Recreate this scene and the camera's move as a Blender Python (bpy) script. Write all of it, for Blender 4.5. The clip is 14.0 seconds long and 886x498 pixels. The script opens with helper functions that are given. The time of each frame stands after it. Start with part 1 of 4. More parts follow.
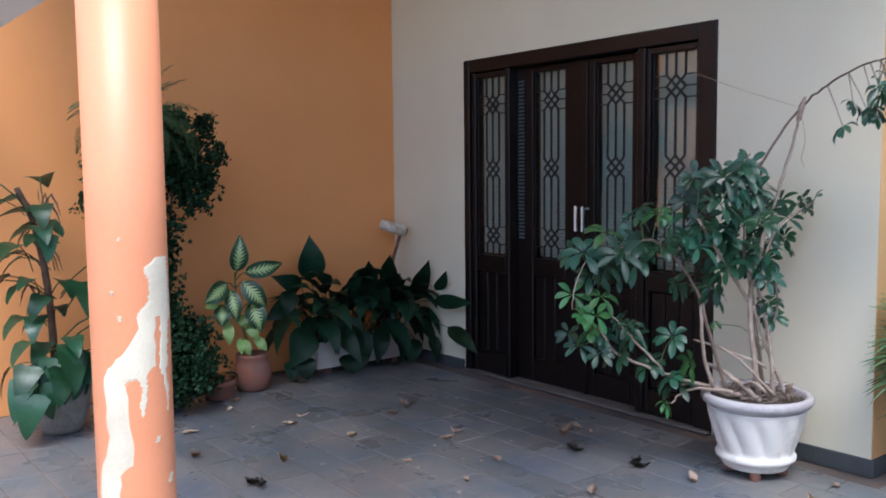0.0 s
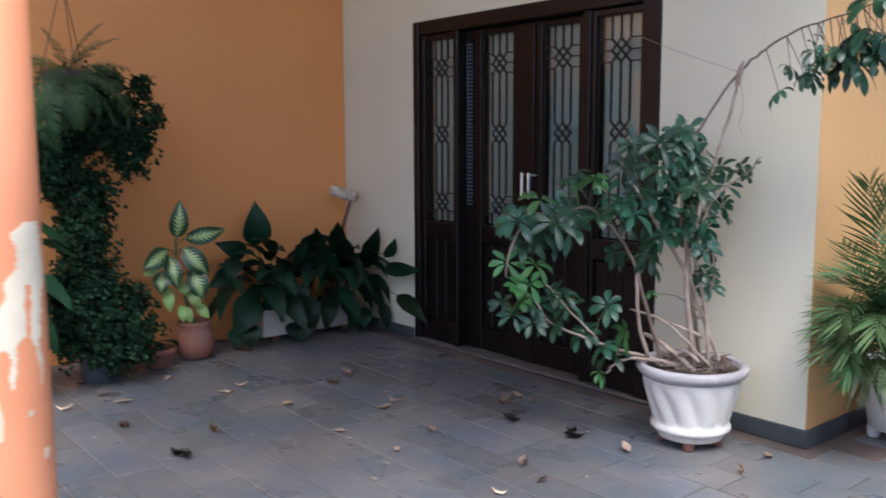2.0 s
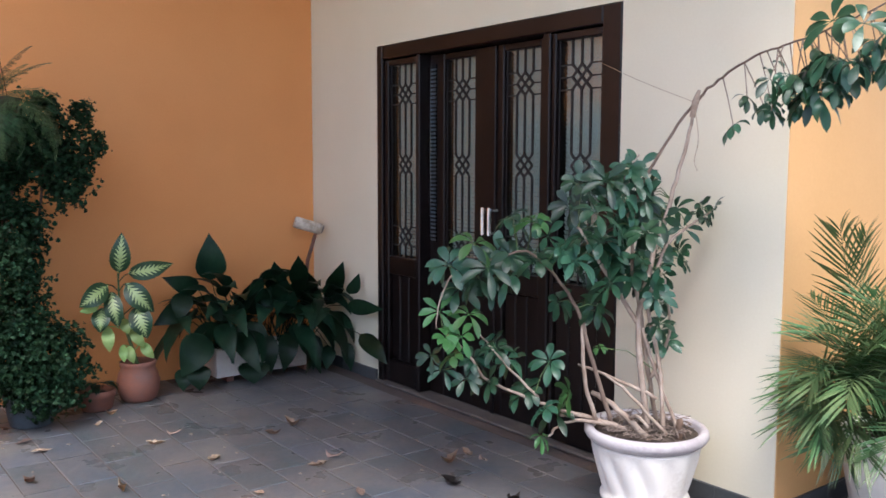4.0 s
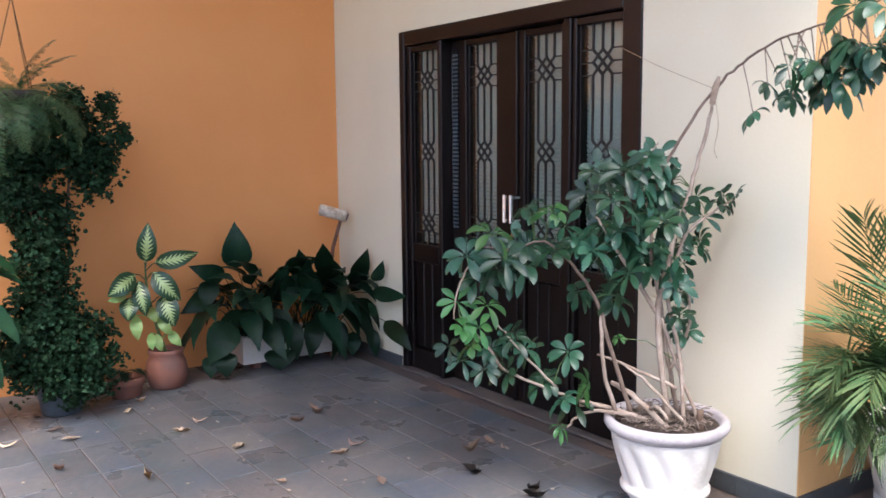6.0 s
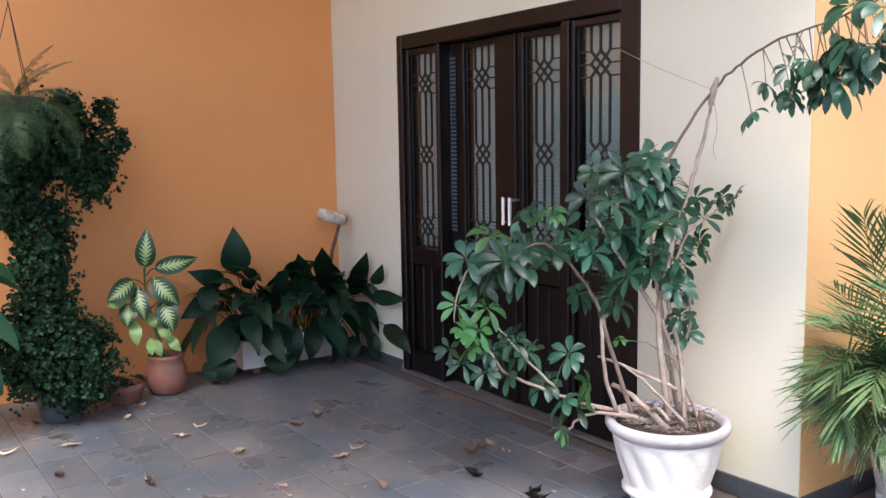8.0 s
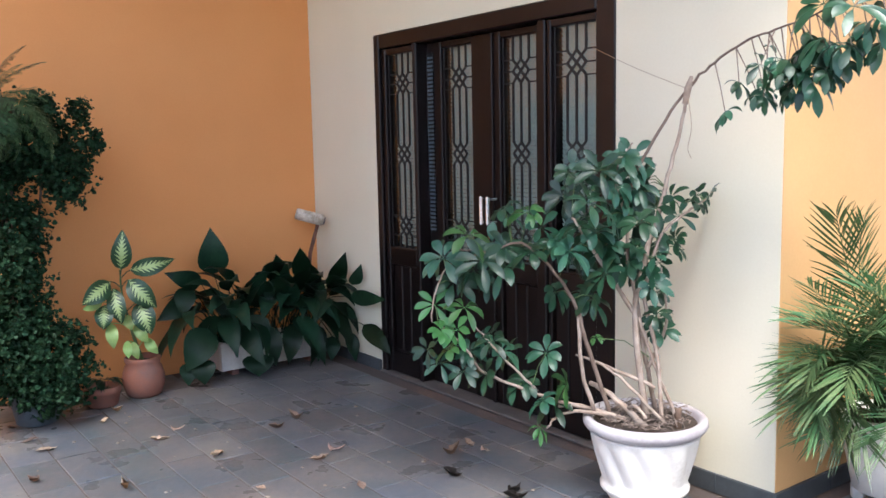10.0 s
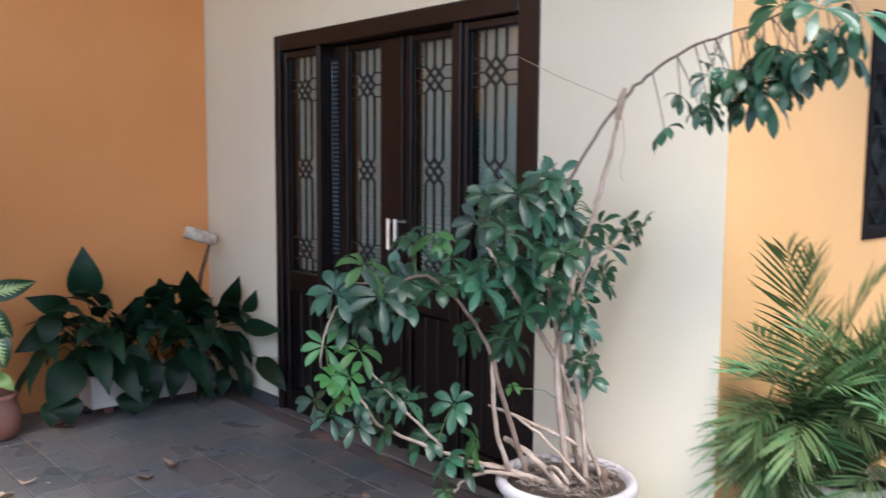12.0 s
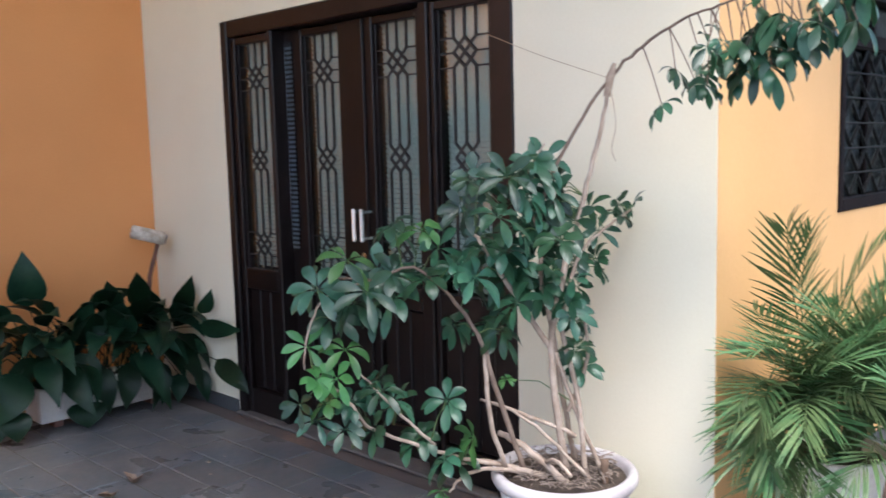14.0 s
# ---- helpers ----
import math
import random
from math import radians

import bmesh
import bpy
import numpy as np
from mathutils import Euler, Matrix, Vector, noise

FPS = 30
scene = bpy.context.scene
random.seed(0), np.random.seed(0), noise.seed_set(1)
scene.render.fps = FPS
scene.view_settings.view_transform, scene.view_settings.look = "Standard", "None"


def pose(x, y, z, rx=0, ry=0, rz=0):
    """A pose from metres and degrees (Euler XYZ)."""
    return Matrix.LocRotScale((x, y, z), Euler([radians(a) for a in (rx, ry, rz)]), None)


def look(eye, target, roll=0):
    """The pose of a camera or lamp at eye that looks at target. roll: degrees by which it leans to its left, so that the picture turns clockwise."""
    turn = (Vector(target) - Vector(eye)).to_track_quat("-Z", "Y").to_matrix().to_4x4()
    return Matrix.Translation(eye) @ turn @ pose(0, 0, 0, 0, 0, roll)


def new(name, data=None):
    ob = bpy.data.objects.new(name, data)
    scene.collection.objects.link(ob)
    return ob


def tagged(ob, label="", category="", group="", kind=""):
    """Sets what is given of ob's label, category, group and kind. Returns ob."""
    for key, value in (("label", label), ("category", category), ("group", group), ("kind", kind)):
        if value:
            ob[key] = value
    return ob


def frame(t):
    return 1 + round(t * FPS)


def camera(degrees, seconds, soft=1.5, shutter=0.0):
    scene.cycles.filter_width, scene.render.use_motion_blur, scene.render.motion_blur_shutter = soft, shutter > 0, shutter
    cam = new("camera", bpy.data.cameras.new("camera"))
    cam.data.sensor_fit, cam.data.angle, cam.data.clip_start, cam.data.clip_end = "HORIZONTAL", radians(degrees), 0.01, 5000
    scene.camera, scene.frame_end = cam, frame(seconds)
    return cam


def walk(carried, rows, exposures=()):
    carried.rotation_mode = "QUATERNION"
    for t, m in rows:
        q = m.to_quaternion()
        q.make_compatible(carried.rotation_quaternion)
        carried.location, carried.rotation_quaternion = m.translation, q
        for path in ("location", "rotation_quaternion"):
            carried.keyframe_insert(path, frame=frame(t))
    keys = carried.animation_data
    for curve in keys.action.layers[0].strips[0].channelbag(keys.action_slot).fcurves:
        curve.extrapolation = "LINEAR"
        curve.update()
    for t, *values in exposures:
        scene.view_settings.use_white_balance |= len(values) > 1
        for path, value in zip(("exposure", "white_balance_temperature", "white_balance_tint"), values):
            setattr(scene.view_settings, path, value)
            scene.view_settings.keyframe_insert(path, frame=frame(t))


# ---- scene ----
cam = camera(53.9, 14.0, 1.5, 0.6)
PATH = [
    (0, (5.506, -3.879, 1.392), (3.943, -2.644, 1.217), -0.6),
    (0.5, (5.512, -3.895, 1.396), (3.981, -2.615, 1.259), -0.2),
    (1, (5.512, -3.882, 1.398), (3.992, -2.59, 1.25), -0.5),
    (1.5, (5.574, -3.811, 1.403), (4.037, -2.543, 1.221), -0.4),
    (2, (5.567, -3.644, 1.381), (4.037, -2.381, 1.13), -0.2),
    (2.5, (5.55, -3.428, 1.414), (4.076, -2.103, 1.148), 1.7),
    (3, (5.533, -3.25, 1.417), (4.035, -1.944, 1.189), 1.2),
    (5.5, (5.566, -3.001, 1.471), (3.91, -1.905, 1.235), 0.0),
    (6, (5.571, -2.994, 1.474), (3.947, -1.854, 1.228), -0.5),
    (6.5, (5.573, -2.987, 1.468), (3.958, -1.833, 1.215), -0.9),
    (7, (5.568, -2.988, 1.465), (3.953, -1.837, 1.21), -1.2),
    (7.5, (5.564, -2.996, 1.475), (3.94, -1.854, 1.232), -1.0),
    (10, (5.572, -2.98, 1.476), (3.975, -1.802, 1.234), -1.2),
    (10.5, (5.519, -2.91, 1.469), (3.999, -1.628, 1.247), -0.3),
    (11, (5.366, -2.845, 1.481), (4.006, -1.392, 1.288), -0.2),
    (11.5, (5.273, -2.748, 1.466), (3.912, -1.298, 1.255), -1.0),
    (12, (5.225, -2.602, 1.469), (3.737, -1.282, 1.264), 0.4),
    (12.5, (5.182, -2.52, 1.465), (3.632, -1.269, 1.29), 0.7),
    (13, (5.121, -2.547, 1.478), (3.577, -1.289, 1.296), -1.1),
    (13.5, (5.037, -2.608, 1.457), (3.566, -1.269, 1.252), -1.4),
    (14, (4.999, -2.631, 1.46), (3.62, -1.201, 1.226), -1.5),
]
EXPOSURES = [(0.0, 1.18, 5550, 10), (1.5, 1.18, 5550, 10), (2.0, 1.20, 5800, 11), (2.5, 1.50, 5950, 13), (3.0, 1.56, 6050, 14), (5.3, 1.92, 6100, 14), (7.7, 1.93, 6100, 14), (10.0, 1.99, 6050, 11), (11.0, 1.81, 6000, 10), (11.5, 1.82, 6000, 9), (12.5, 1.88, 6050, 13), (13.5, 1.90, 6000, 12), (14.0, 1.92, 6000, 10)]
walk(cam, [(t, look(eye, target, roll)) for t, eye, target, roll in PATH], EXPOSURES)

# ---- light ----
world = bpy.data.worlds.new("sky")
scene.world = world
world.use_nodes = True
wn = world.node_tree.nodes
sky = wn.new("ShaderNodeTexSky")
sky.sky_type = "NISHITA"
sky.sun_disc = False
sky.sun_elevation = radians(62)
sky.sun_rotation = radians(128)
sky.air_density, sky.dust_density, sky.ozone_density = 1.0, 3.0, 1.0
world.node_tree.links.new(sky.outputs[0], wn["Background"].inputs[0])
wn["Background"].inputs[1].default_value = 0.15
sun = new("sun", bpy.data.lights.new("sun", "SUN"))
sun.data.energy, sun.data.angle, sun.data.color = 2.0, radians(32), (1.0, 0.95, 0.88)
sun.matrix_world = look((3.5 + 4.2, -1 - 3.3, 10), (3.5, -1, 0))


# ---- materials ----
def mat(name, col, col2=None, rough=0.6, scale=6.0, fine=60.0, bump=0.15, metal=0.0, spec=0.5, mix=(0.35, 0.65), dist=0.004):
    """Principled surface whose colour drifts between col and col2 at two scales, with a fine relief."""
    m = bpy.data.materials.new(name)
    m.use_nodes = True
    nt = m.node_tree
    b = nt.nodes["Principled BSDF"]
    tc = nt.nodes.new("ShaderNodeNewGeometry")
    n1, n2 = nt.nodes.new("ShaderNodeTexNoise"), nt.nodes.new("ShaderNodeTexNoise")
    n1.inputs["Scale"].default_value, n2.inputs["Scale"].default_value = scale, fine
    n1.inputs["Detail"].default_value, n2.inputs["Detail"].default_value = 5, 4
    add = nt.nodes.new("ShaderNodeMath")
    add.operation = "MULTIPLY_ADD"
    add.inputs[1].default_value = 0.35
    ramp = nt.nodes.new("ShaderNodeValToRGB")
    ramp.color_ramp.elements[0].position, ramp.color_ramp.elements[1].position = mix[0] + 0.17, mix[1] + 0.17
    ramp.color_ramp.elements[0].color = (*col, 1)
    ramp.color_ramp.elements[1].color = (*(col2 or [c * 0.85 for c in col]), 1)
    bp = nt.nodes.new("ShaderNodeBump")
    bp.inputs["Strength"].default_value, bp.inputs["Distance"].default_value = bump, dist
    for n in (n1, n2):
        nt.links.new(tc.outputs["Position"], n.inputs["Vector"])
    nt.links.new(n2.outputs["Fac"], add.inputs[0])
    nt.links.new(n1.outputs["Fac"], add.inputs[2])
    nt.links.new(add.outputs[0], ramp.inputs[0])
    nt.links.new(ramp.outputs[0], b.inputs["Base Color"])
    nt.links.new(n2.outputs["Fac"], bp.inputs["Height"])
    nt.links.new(bp.outputs[0], b.inputs["Normal"])
    b.inputs["Roughness"].default_value, b.inputs["Metallic"].default_value = rough, metal
    b.inputs["Specular IOR Level"].default_value = spec
    return m


def vary(m, amount=0.35, hue=0.02, island=False):
    """Lets each object of a material, or each loose piece of it, differ in brightness and hue a little."""
    nt = m.node_tree
    b = nt.nodes["Principled BSDF"]
    src = b.inputs["Base Color"].links[0].from_socket
    info, hsv = nt.nodes.new("ShaderNodeNewGeometry" if island else "ShaderNodeObjectInfo"), nt.nodes.new("ShaderNodeHueSaturation")
    for out, lo, hi in (("Value", 1 - amount, 1 + amount), ("Hue", 0.5 - hue, 0.5 + hue)):
        mr = nt.nodes.new("ShaderNodeMapRange")
        mr.inputs["To Min"].default_value, mr.inputs["To Max"].default_value = lo, hi
        nt.links.new(info.outputs["Random Per Island" if island else "Random"], mr.inputs["Value"])
        nt.links.new(mr.outputs[0], hsv.inputs[out])
    nt.links.new(src, hsv.inputs["Color"])
    nt.links.new(hsv.outputs[0], b.inputs["Base Color"])
    return m


def gloss(m, lo, hi, scale):
    """Lets the roughness drift between lo and hi, polished here and dull there."""
    nt = m.node_tree
    geo, n, mr = nt.nodes.new("ShaderNodeNewGeometry"), nt.nodes.new("ShaderNodeTexNoise"), nt.nodes.new("ShaderNodeMapRange")
    n.inputs["Scale"].default_value, n.inputs["Detail"].default_value = scale, 6
    mr.inputs["From Min"].default_value, mr.inputs["From Max"].default_value = 0.32, 0.68
    mr.inputs["To Min"].default_value, mr.inputs["To Max"].default_value = lo, hi
    nt.links.new(geo.outputs["Position"], n.inputs["Vector"])
    nt.links.new(n.outputs["Fac"], mr.inputs["Value"])
    nt.links.new(mr.outputs[0], nt.nodes["Principled BSDF"].inputs["Roughness"])
    return m


M_ORANGE = mat("orange_paint", (0.79, 0.350, 0.122), (0.75, 0.322, 0.108), 0.75, 1.3, 90, 0.12)
M_CREAM = mat("cream_paint", (0.735, 0.69, 0.54), (0.695, 0.645, 0.495), 0.75, 1.2, 90, 0.12)
M_YELLOW = mat("yellow_paint", (0.66, 0.385, 0.16), (0.615, 0.355, 0.14), 0.75, 1.4, 90, 0.12)
M_WHITE = mat("white_paint", (0.80, 0.79, 0.76), (0.74, 0.73, 0.70), 0.7, 2, 60, 0.1)
M_COLUMN = mat("column_paint", (0.74, 0.30, 0.15), (0.69, 0.27, 0.13), 0.45, 3, 120, 0.08)
M_BARE = mat("bare_plaster", (0.70, 0.63, 0.48), (0.60, 0.53, 0.40), 0.8, 9, 120, 0.3)
M_DARKWOOD = mat("dark_varnished_wood", (0.010, 0.006, 0.006), (0.006, 0.004, 0.004), 0.35, 7, 70, 0.12, spec=0.3)
M_CAME = mat("black_lead_came", (0.012, 0.012, 0.012), (0.02, 0.02, 0.02), 0.5, 20, 80, 0.1)
M_CHROME = mat("chrome", (0.95, 0.95, 0.95), (0.92, 0.92, 0.92), 0.22, 10, 50, 0.02, metal=1.0)
M_SLAT = mat("blind_slat", (0.58, 0.67, 0.62), (0.53, 0.61, 0.57), 0.6, 3, 50, 0.05)
M_SLATE = gloss(vary(mat("slate_tile", (0.098, 0.115, 0.132), (0.162, 0.150, 0.143), 0.40, 2.4, 24, 0.5, mix=(0.34, 0.66)), 0.13, 0.03), 0.22, 0.50, 3.5)
M_GROUT = mat("grout", (0.200, 0.120, 0.085), (0.10, 0.078, 0.068), 0.9, 1.6, 60, 0.5, mix=(0.30, 0.50))
M_SKIRT = mat("slate_skirting", (0.066, 0.077, 0.084), (0.048, 0.052, 0.056), 0.5, 6, 60, 0.3)
# Flat blue-grey for the slats mirrored in the glossy stile.
M_SLAT_REFLECTED = mat("reflected_slat", (0.16, 0.18, 0.22), (0.12, 0.14, 0.18), 0.4)
M_WINWOOD = mat("black_window_paint", (0.010, 0.009, 0.010), (0.014, 0.010, 0.010), 0.75, 9, 70, 0.2, spec=0.05)
# Near-black colour stands in for the unlit rooms behind the glass.
M_UNLIT = mat("unlit_interior", (0.05, 0.05, 0.05), (0.04, 0.04, 0.04), 0.9)
M_IRON = mat("black_painted_iron", (0.009, 0.010, 0.010), (0.015, 0.015, 0.015), 0.6, 15, 80, 0.1, spec=0.1)
M_GROUND = mat("ground", (0.46, 0.43, 0.39), (0.36, 0.33, 0.30), 0.9, 0.8, 30, 0.4)
M_ADDED_WALL = mat("added_pale_wall", (0.72, 0.69, 0.63), (0.62, 0.59, 0.53), 0.85, 0.9, 40, 0.3)


def glass(name, tint):
    m = bpy.data.materials.new(name)
    m.use_nodes = True
    b = m.node_tree.nodes["Principled BSDF"]
    b.inputs["Base Color"].default_value = (*tint, 1)
    b.inputs["Transmission Weight"].default_value = 1.0
    b.inputs["Roughness"].default_value = 0.02
    b.inputs["IOR"].default_value = 1.5
    return m


M_GLASS = glass("clear_glass", (0.92, 0.96, 0.94))
M_WGLASS = glass("dim_window_glass", (0.62, 0.68, 0.71))
M_WGLASS.node_tree.nodes["Principled BSDF"].inputs["IOR"].default_value = 1.12


# ---- mesh helpers ----
def part(name, bm, material, parent=None, label="", smooth=False):
    me = bpy.data.meshes.new(name)
    bm.normal_update()
    bm.to_mesh(me)
    bm.free()
    me.materials.append(material)
    if smooth:
        me.polygons.foreach_set("use_smooth", [True] * len(me.polygons))
    ob = new(name, me)
    if parent:
        ob.parent = parent
    if label:
        ob["label"] = label
    return ob


def share(name, me, parent, m, label=""):
    ob = new(name, me)
    ob.parent = parent
    ob.matrix_basis = m
    if label:
        ob["label"] = label
    return ob


def empty(name, loc=(0, 0, 0)):
    e = new(name)
    e.location = loc
    return e


def box(bm, x0, x1, y0, y1, z0, z1, bevel=0.0):
    r = bmesh.ops.create_cube(bm, size=1)
    vs = r["verts"]
    for v in vs:
        v.co = Vector((x0 + (v.co.x + 0.5) * (x1 - x0), y0 + (v.co.y + 0.5) * (y1 - y0), z0 + (v.co.z + 0.5) * (z1 - z0)))
    if bevel:
        es = list({e for v in vs for e in v.link_edges})
        bmesh.ops.bevel(bm, geom=es, offset=bevel, segments=1, affect="EDGES")
    return bm


def boxpart(name, dims, material, parent=None, bevel=0.003, label=""):
    return part(name, box(bmesh.new(), *dims, bevel), material, parent, label)


def tube(bm, pts, radii, n=7, caps=True):
    """A round bar along pts, with a radius for each point or one for all."""
    pts = [Vector(p) for p in pts]
    if not hasattr(radii, "__len__"):
        radii = [radii] * len(pts)
    rings = []
    side = None
    for i, p in enumerate(pts):
        d = (pts[min(i + 1, len(pts) - 1)] - pts[max(i - 1, 0)]).normalized()
        if side is None:
            side = d.orthogonal().normalized()
        side = (side - d * side.dot(d)).normalized()
        up = d.cross(side)
        rings.append([bm.verts.new(p + radii[i] * (math.cos(2 * math.pi * k / n) * side + math.sin(2 * math.pi * k / n) * up)) for k in range(n)])
    for a, b in zip(rings, rings[1:]):
        for k in range(n):
            bm.faces.new((a[k], a[(k + 1) % n], b[(k + 1) % n], b[k]))
    if caps:
        bm.faces.new(rings[0][::-1])
        bm.faces.new(rings[-1])
    return bm


def spline(pts, steps=6):
    """Points of a smooth curve through pts."""
    p = [Vector(q) for q in pts]
    p = [2 * p[0] - p[1]] + p + [2 * p[-1] - p[-2]]
    out = []
    for i in range(1, len(p) - 2):
        a, b, c, d = p[i - 1:i + 3]
        for k in range(steps):
            t = k / steps
            out.append(0.5 * ((2 * b) + (c - a) * t + (2 * a - 5 * b + 4 * c - d) * t * t + (3 * b - a - 3 * c + d) * t ** 3))
    out.append(p[-2])
    return out


def lathe(bm, profile, n=40, wobble=None):
    """Turns a profile of (radius, height) round the z axis; wobble(angle, height, radius) may reshape the radius."""
    rings = []
    for r, z in profile:
        ring = []
        for k in range(n):
            a = 2 * math.pi * k / n
            rr = wobble(a, z, r) if wobble else r
            ring.append(bm.verts.new((rr * math.cos(a), rr * math.sin(a), z)))
        rings.append(ring)
    for a, b in zip(rings, rings[1:]):
        for k in range(n):
            bm.faces.new((a[k], a[(k + 1) % n], b[(k + 1) % n], b[k]))
    bm.faces.new(rings[0][::-1])
    bm.faces.new(rings[-1])
    return bm


def wall(name, pieces, material, label):
    bm = bmesh.new()
    for p in pieces:
        box(bm, *p)
    return tagged(part(name, bm, material), label, "wall", kind="structure")


# ---- structure ----
W = 3.695          # outer corner of the door wall
DX0, DX1, DH = 0.844, 2.860, 2.15
CEIL = 3.40
WY0, WY1, WZ0, WZ1 = 1.05, 2.74, 1.15, 2.08

wall("wall_north", [(-0.2, DX0, 0, 0.22, 0, CEIL), (DX1, W - 0.003, 0, 0.22, 0, CEIL), (DX0, DX1, 0, 0.22, DH, CEIL)], M_CREAM,
     "cream painted plaster wall around the dark double door")
wall("wall_west", [(-0.22, 0, -5.5, -0.002, 0, CEIL)], M_ORANGE, "smooth orange painted plaster wall behind the potted plants")
wall("wall_east", [(W - 0.22, W, 0.003, WY0, 0, CEIL), (W - 0.22, W, WY1, 6.0, 0, CEIL), (W - 0.22, W, WY0, WY1, 0, WZ0), (W - 0.22, W, WY0, WY1, WZ1, CEIL)], M_YELLOW,
     "yellow painted outer wall with a barred window")
# Unseen walls added to keep daylight out of the house.
wall("wall_house_back", [(-0.2, W, 5.9, 6.1, 0, CEIL), (-0.4, -0.2, 0.22, 6.1, 0, CEIL), (1.9, 2.1, 2.9, 5.9, 0, CEIL)], M_UNLIT, "plain inner wall added unseen, coloured dark for the unlit house")
# Unseen roof slab; porch and eave edges are set to shape the daylight.
bm = bmesh.new()
box(bm, -0.4, 4.5, -3.05, 0.0, CEIL, CEIL + 0.15)
box(bm, -0.4, 4.95, 0.0, 6.1, CEIL, CEIL + 0.15)
tagged(part("ceiling", bm, M_WHITE), "flat white porch ceiling, unseen, its edges set to shade the walls", "ceiling", kind="structure")
tagged(boxpart("porch_beam", (0.0, 3.42, -3.25, -3.05, 1.99, 2.30), M_WHITE, None, 0.006), "white painted porch beam above the round column", "beam", kind="structure")
tagged(boxpart("ground", (-300, 300, -300, 300, -0.40, -0.035), M_GROUND, None, 0), "pale bare ground around the house", "ground", kind="structure")
# Unseen walls added round the yard; the tall one blocks sky reflected in glass.
wall("wall_garden", [(10.5, 10.7, -10, 12, -0.04, 3.8), (-6, 10.5, -10, -9.8, -0.04, 2.4)], M_ADDED_WALL, "plain pale wall added unseen around the yard to bounce and block light")
# Unseen wall added so the window glass reflects something darker than open sky.
wall("wall_yard_north", [(3.75, 10.49, 11.8, 12, -0.04, 3.8)], mat("reflection_grey", (0.15, 0.16, 0.14), (0.10, 0.11, 0.095), 0.9, 0.8, 30, 0.4), "plain grey wall added unseen to darken the window's reflection")

# skirting of slate strips
sk = tagged(empty("baseboard"), "dark blue-grey slate skirting along the walls", "skirting", kind="structure")
for i in range(3):
    a = DX1 + 0.012 + i * 0.278
    boxpart("skirting_tile", (a, a + 0.275, -0.014, 0.001, 0.0, 0.082), M_SKIRT, sk, 0.002)
for i in range(2):
    a = 0.016 + i * 0.413
    boxpart("skirting_tile", (a, a + 0.409, -0.014, 0.001, 0.0, 0.075), M_SKIRT, sk, 0.002)
for i in range(14):
    a = -0.012 + i * 0.40
    boxpart("skirting_tile", (W - 0.001, W + 0.014, a, a + 0.397, 0.0, 0.082), M_SKIRT, sk, 0.002)

# ---- column with flaking paint ----
CX, CY, CR = 3.304, -3.149, 0.096
col = tagged(empty("column", (CX, CY, 0)), "round salmon-orange painted column with flaking paint", "column", kind="structure")
bm = bmesh.new()
lathe(bm, [(CR, -0.03), (CR, 0.5), (CR, 1.2), (CR, 1.988)], 64)
part("shaft", bm, M_COLUMN, col, "", True)


def flake(rows, seed):
    """A ragged patch of bare plaster on the shaft: rows of height and the two edges across its face (-1 to 1)."""
    rnd = random.Random(seed)
    bm = bmesh.new()
    prev = None
    n = 34
    z0, z1 = rows[0][0], rows[-1][0]
    for i in range(n + 1):
        z = z0 + (z1 - z0) * i / n
        for a, b in zip(rows, rows[1:]):
            if a[0] >= z >= b[0] - 1e-6:
                f = (a[0] - z) / (a[0] - b[0])
                l, r = a[1] + (b[1] - a[1]) * f, a[2] + (b[2] - a[2]) * f
        if 0 < i < n:
            l, r = l + rnd.uniform(-0.035, 0.035), r + rnd.uniform(-0.035, 0.035)
        r = max(r, l + 0.02)
        al, ar = (radians(-18.3) + math.asin(max(-0.97, min(0.97, q))) for q in (l, r))
        ring = []
        for k in range(9):
            a = al + (ar - al) * k / 8
            rr = CR + (0.0012 if 0 < k < 8 else 0.0002)
            ring.append(bm.verts.new((rr * math.cos(a), rr * math.sin(a), z)))
        if prev:
            for k in range(8):
                bm.faces.new((prev[k], ring[k], ring[k + 1], prev[k + 1]))
        prev = ring
    part("bare_patch", bm, M_BARE, col, "cream plaster laid bare under flaked paint")


flake([(1.192, 0.68, 0.92), (1.165, 0.33, 0.95), (1.13, 0.50, 0.96), (1.085, 0.42, 0.97), (1.055, 0.16, 0.97), (1.045, 0.15, 0.97)], 1)
flake([(1.045, 0.15, 0.60), (1.02, 0.16, 0.58), (0.99, 0.05, 0.58), (0.955, -0.33, 0.58), (0.925, -0.6, 0.57), (0.90, -0.7, 0.36), (0.875, -0.7, -0.18), (0.80, -0.68, -0.12), (0.76, -0.6, -0.06),
       (0.71, -0.7, -0.06), (0.675, -0.82, -0.04), (0.655, -0.85, -0.4), (0.60, -0.92, -0.42), (0.40, -0.9, -0.5), (0.22, -0.8, -0.6)], 2)
flake([(1.045, 0.74, 0.97), (1.02, 0.72, 0.92), (0.95, 0.66, 0.88), (0.915, 0.66, 0.84), (0.885, 0.76, 0.84), (0.80, 0.83, 0.86)], 3)
flake([(0.90, 0.10, 0.36), (0.87, 0.22, 0.34), (0.835, 0.14, 0.32), (0.80, 0.18, 0.24)], 4)
flake([(1.245, -0.22, -0.16), (1.235, -0.25, -0.2)], 5)
flake([(1.115, -0.46, -0.38), (1.105, -0.44, -0.4)], 6)
flake([(1.055, -0.3, -0.2), (1.04, -0.28, -0.22)], 7)
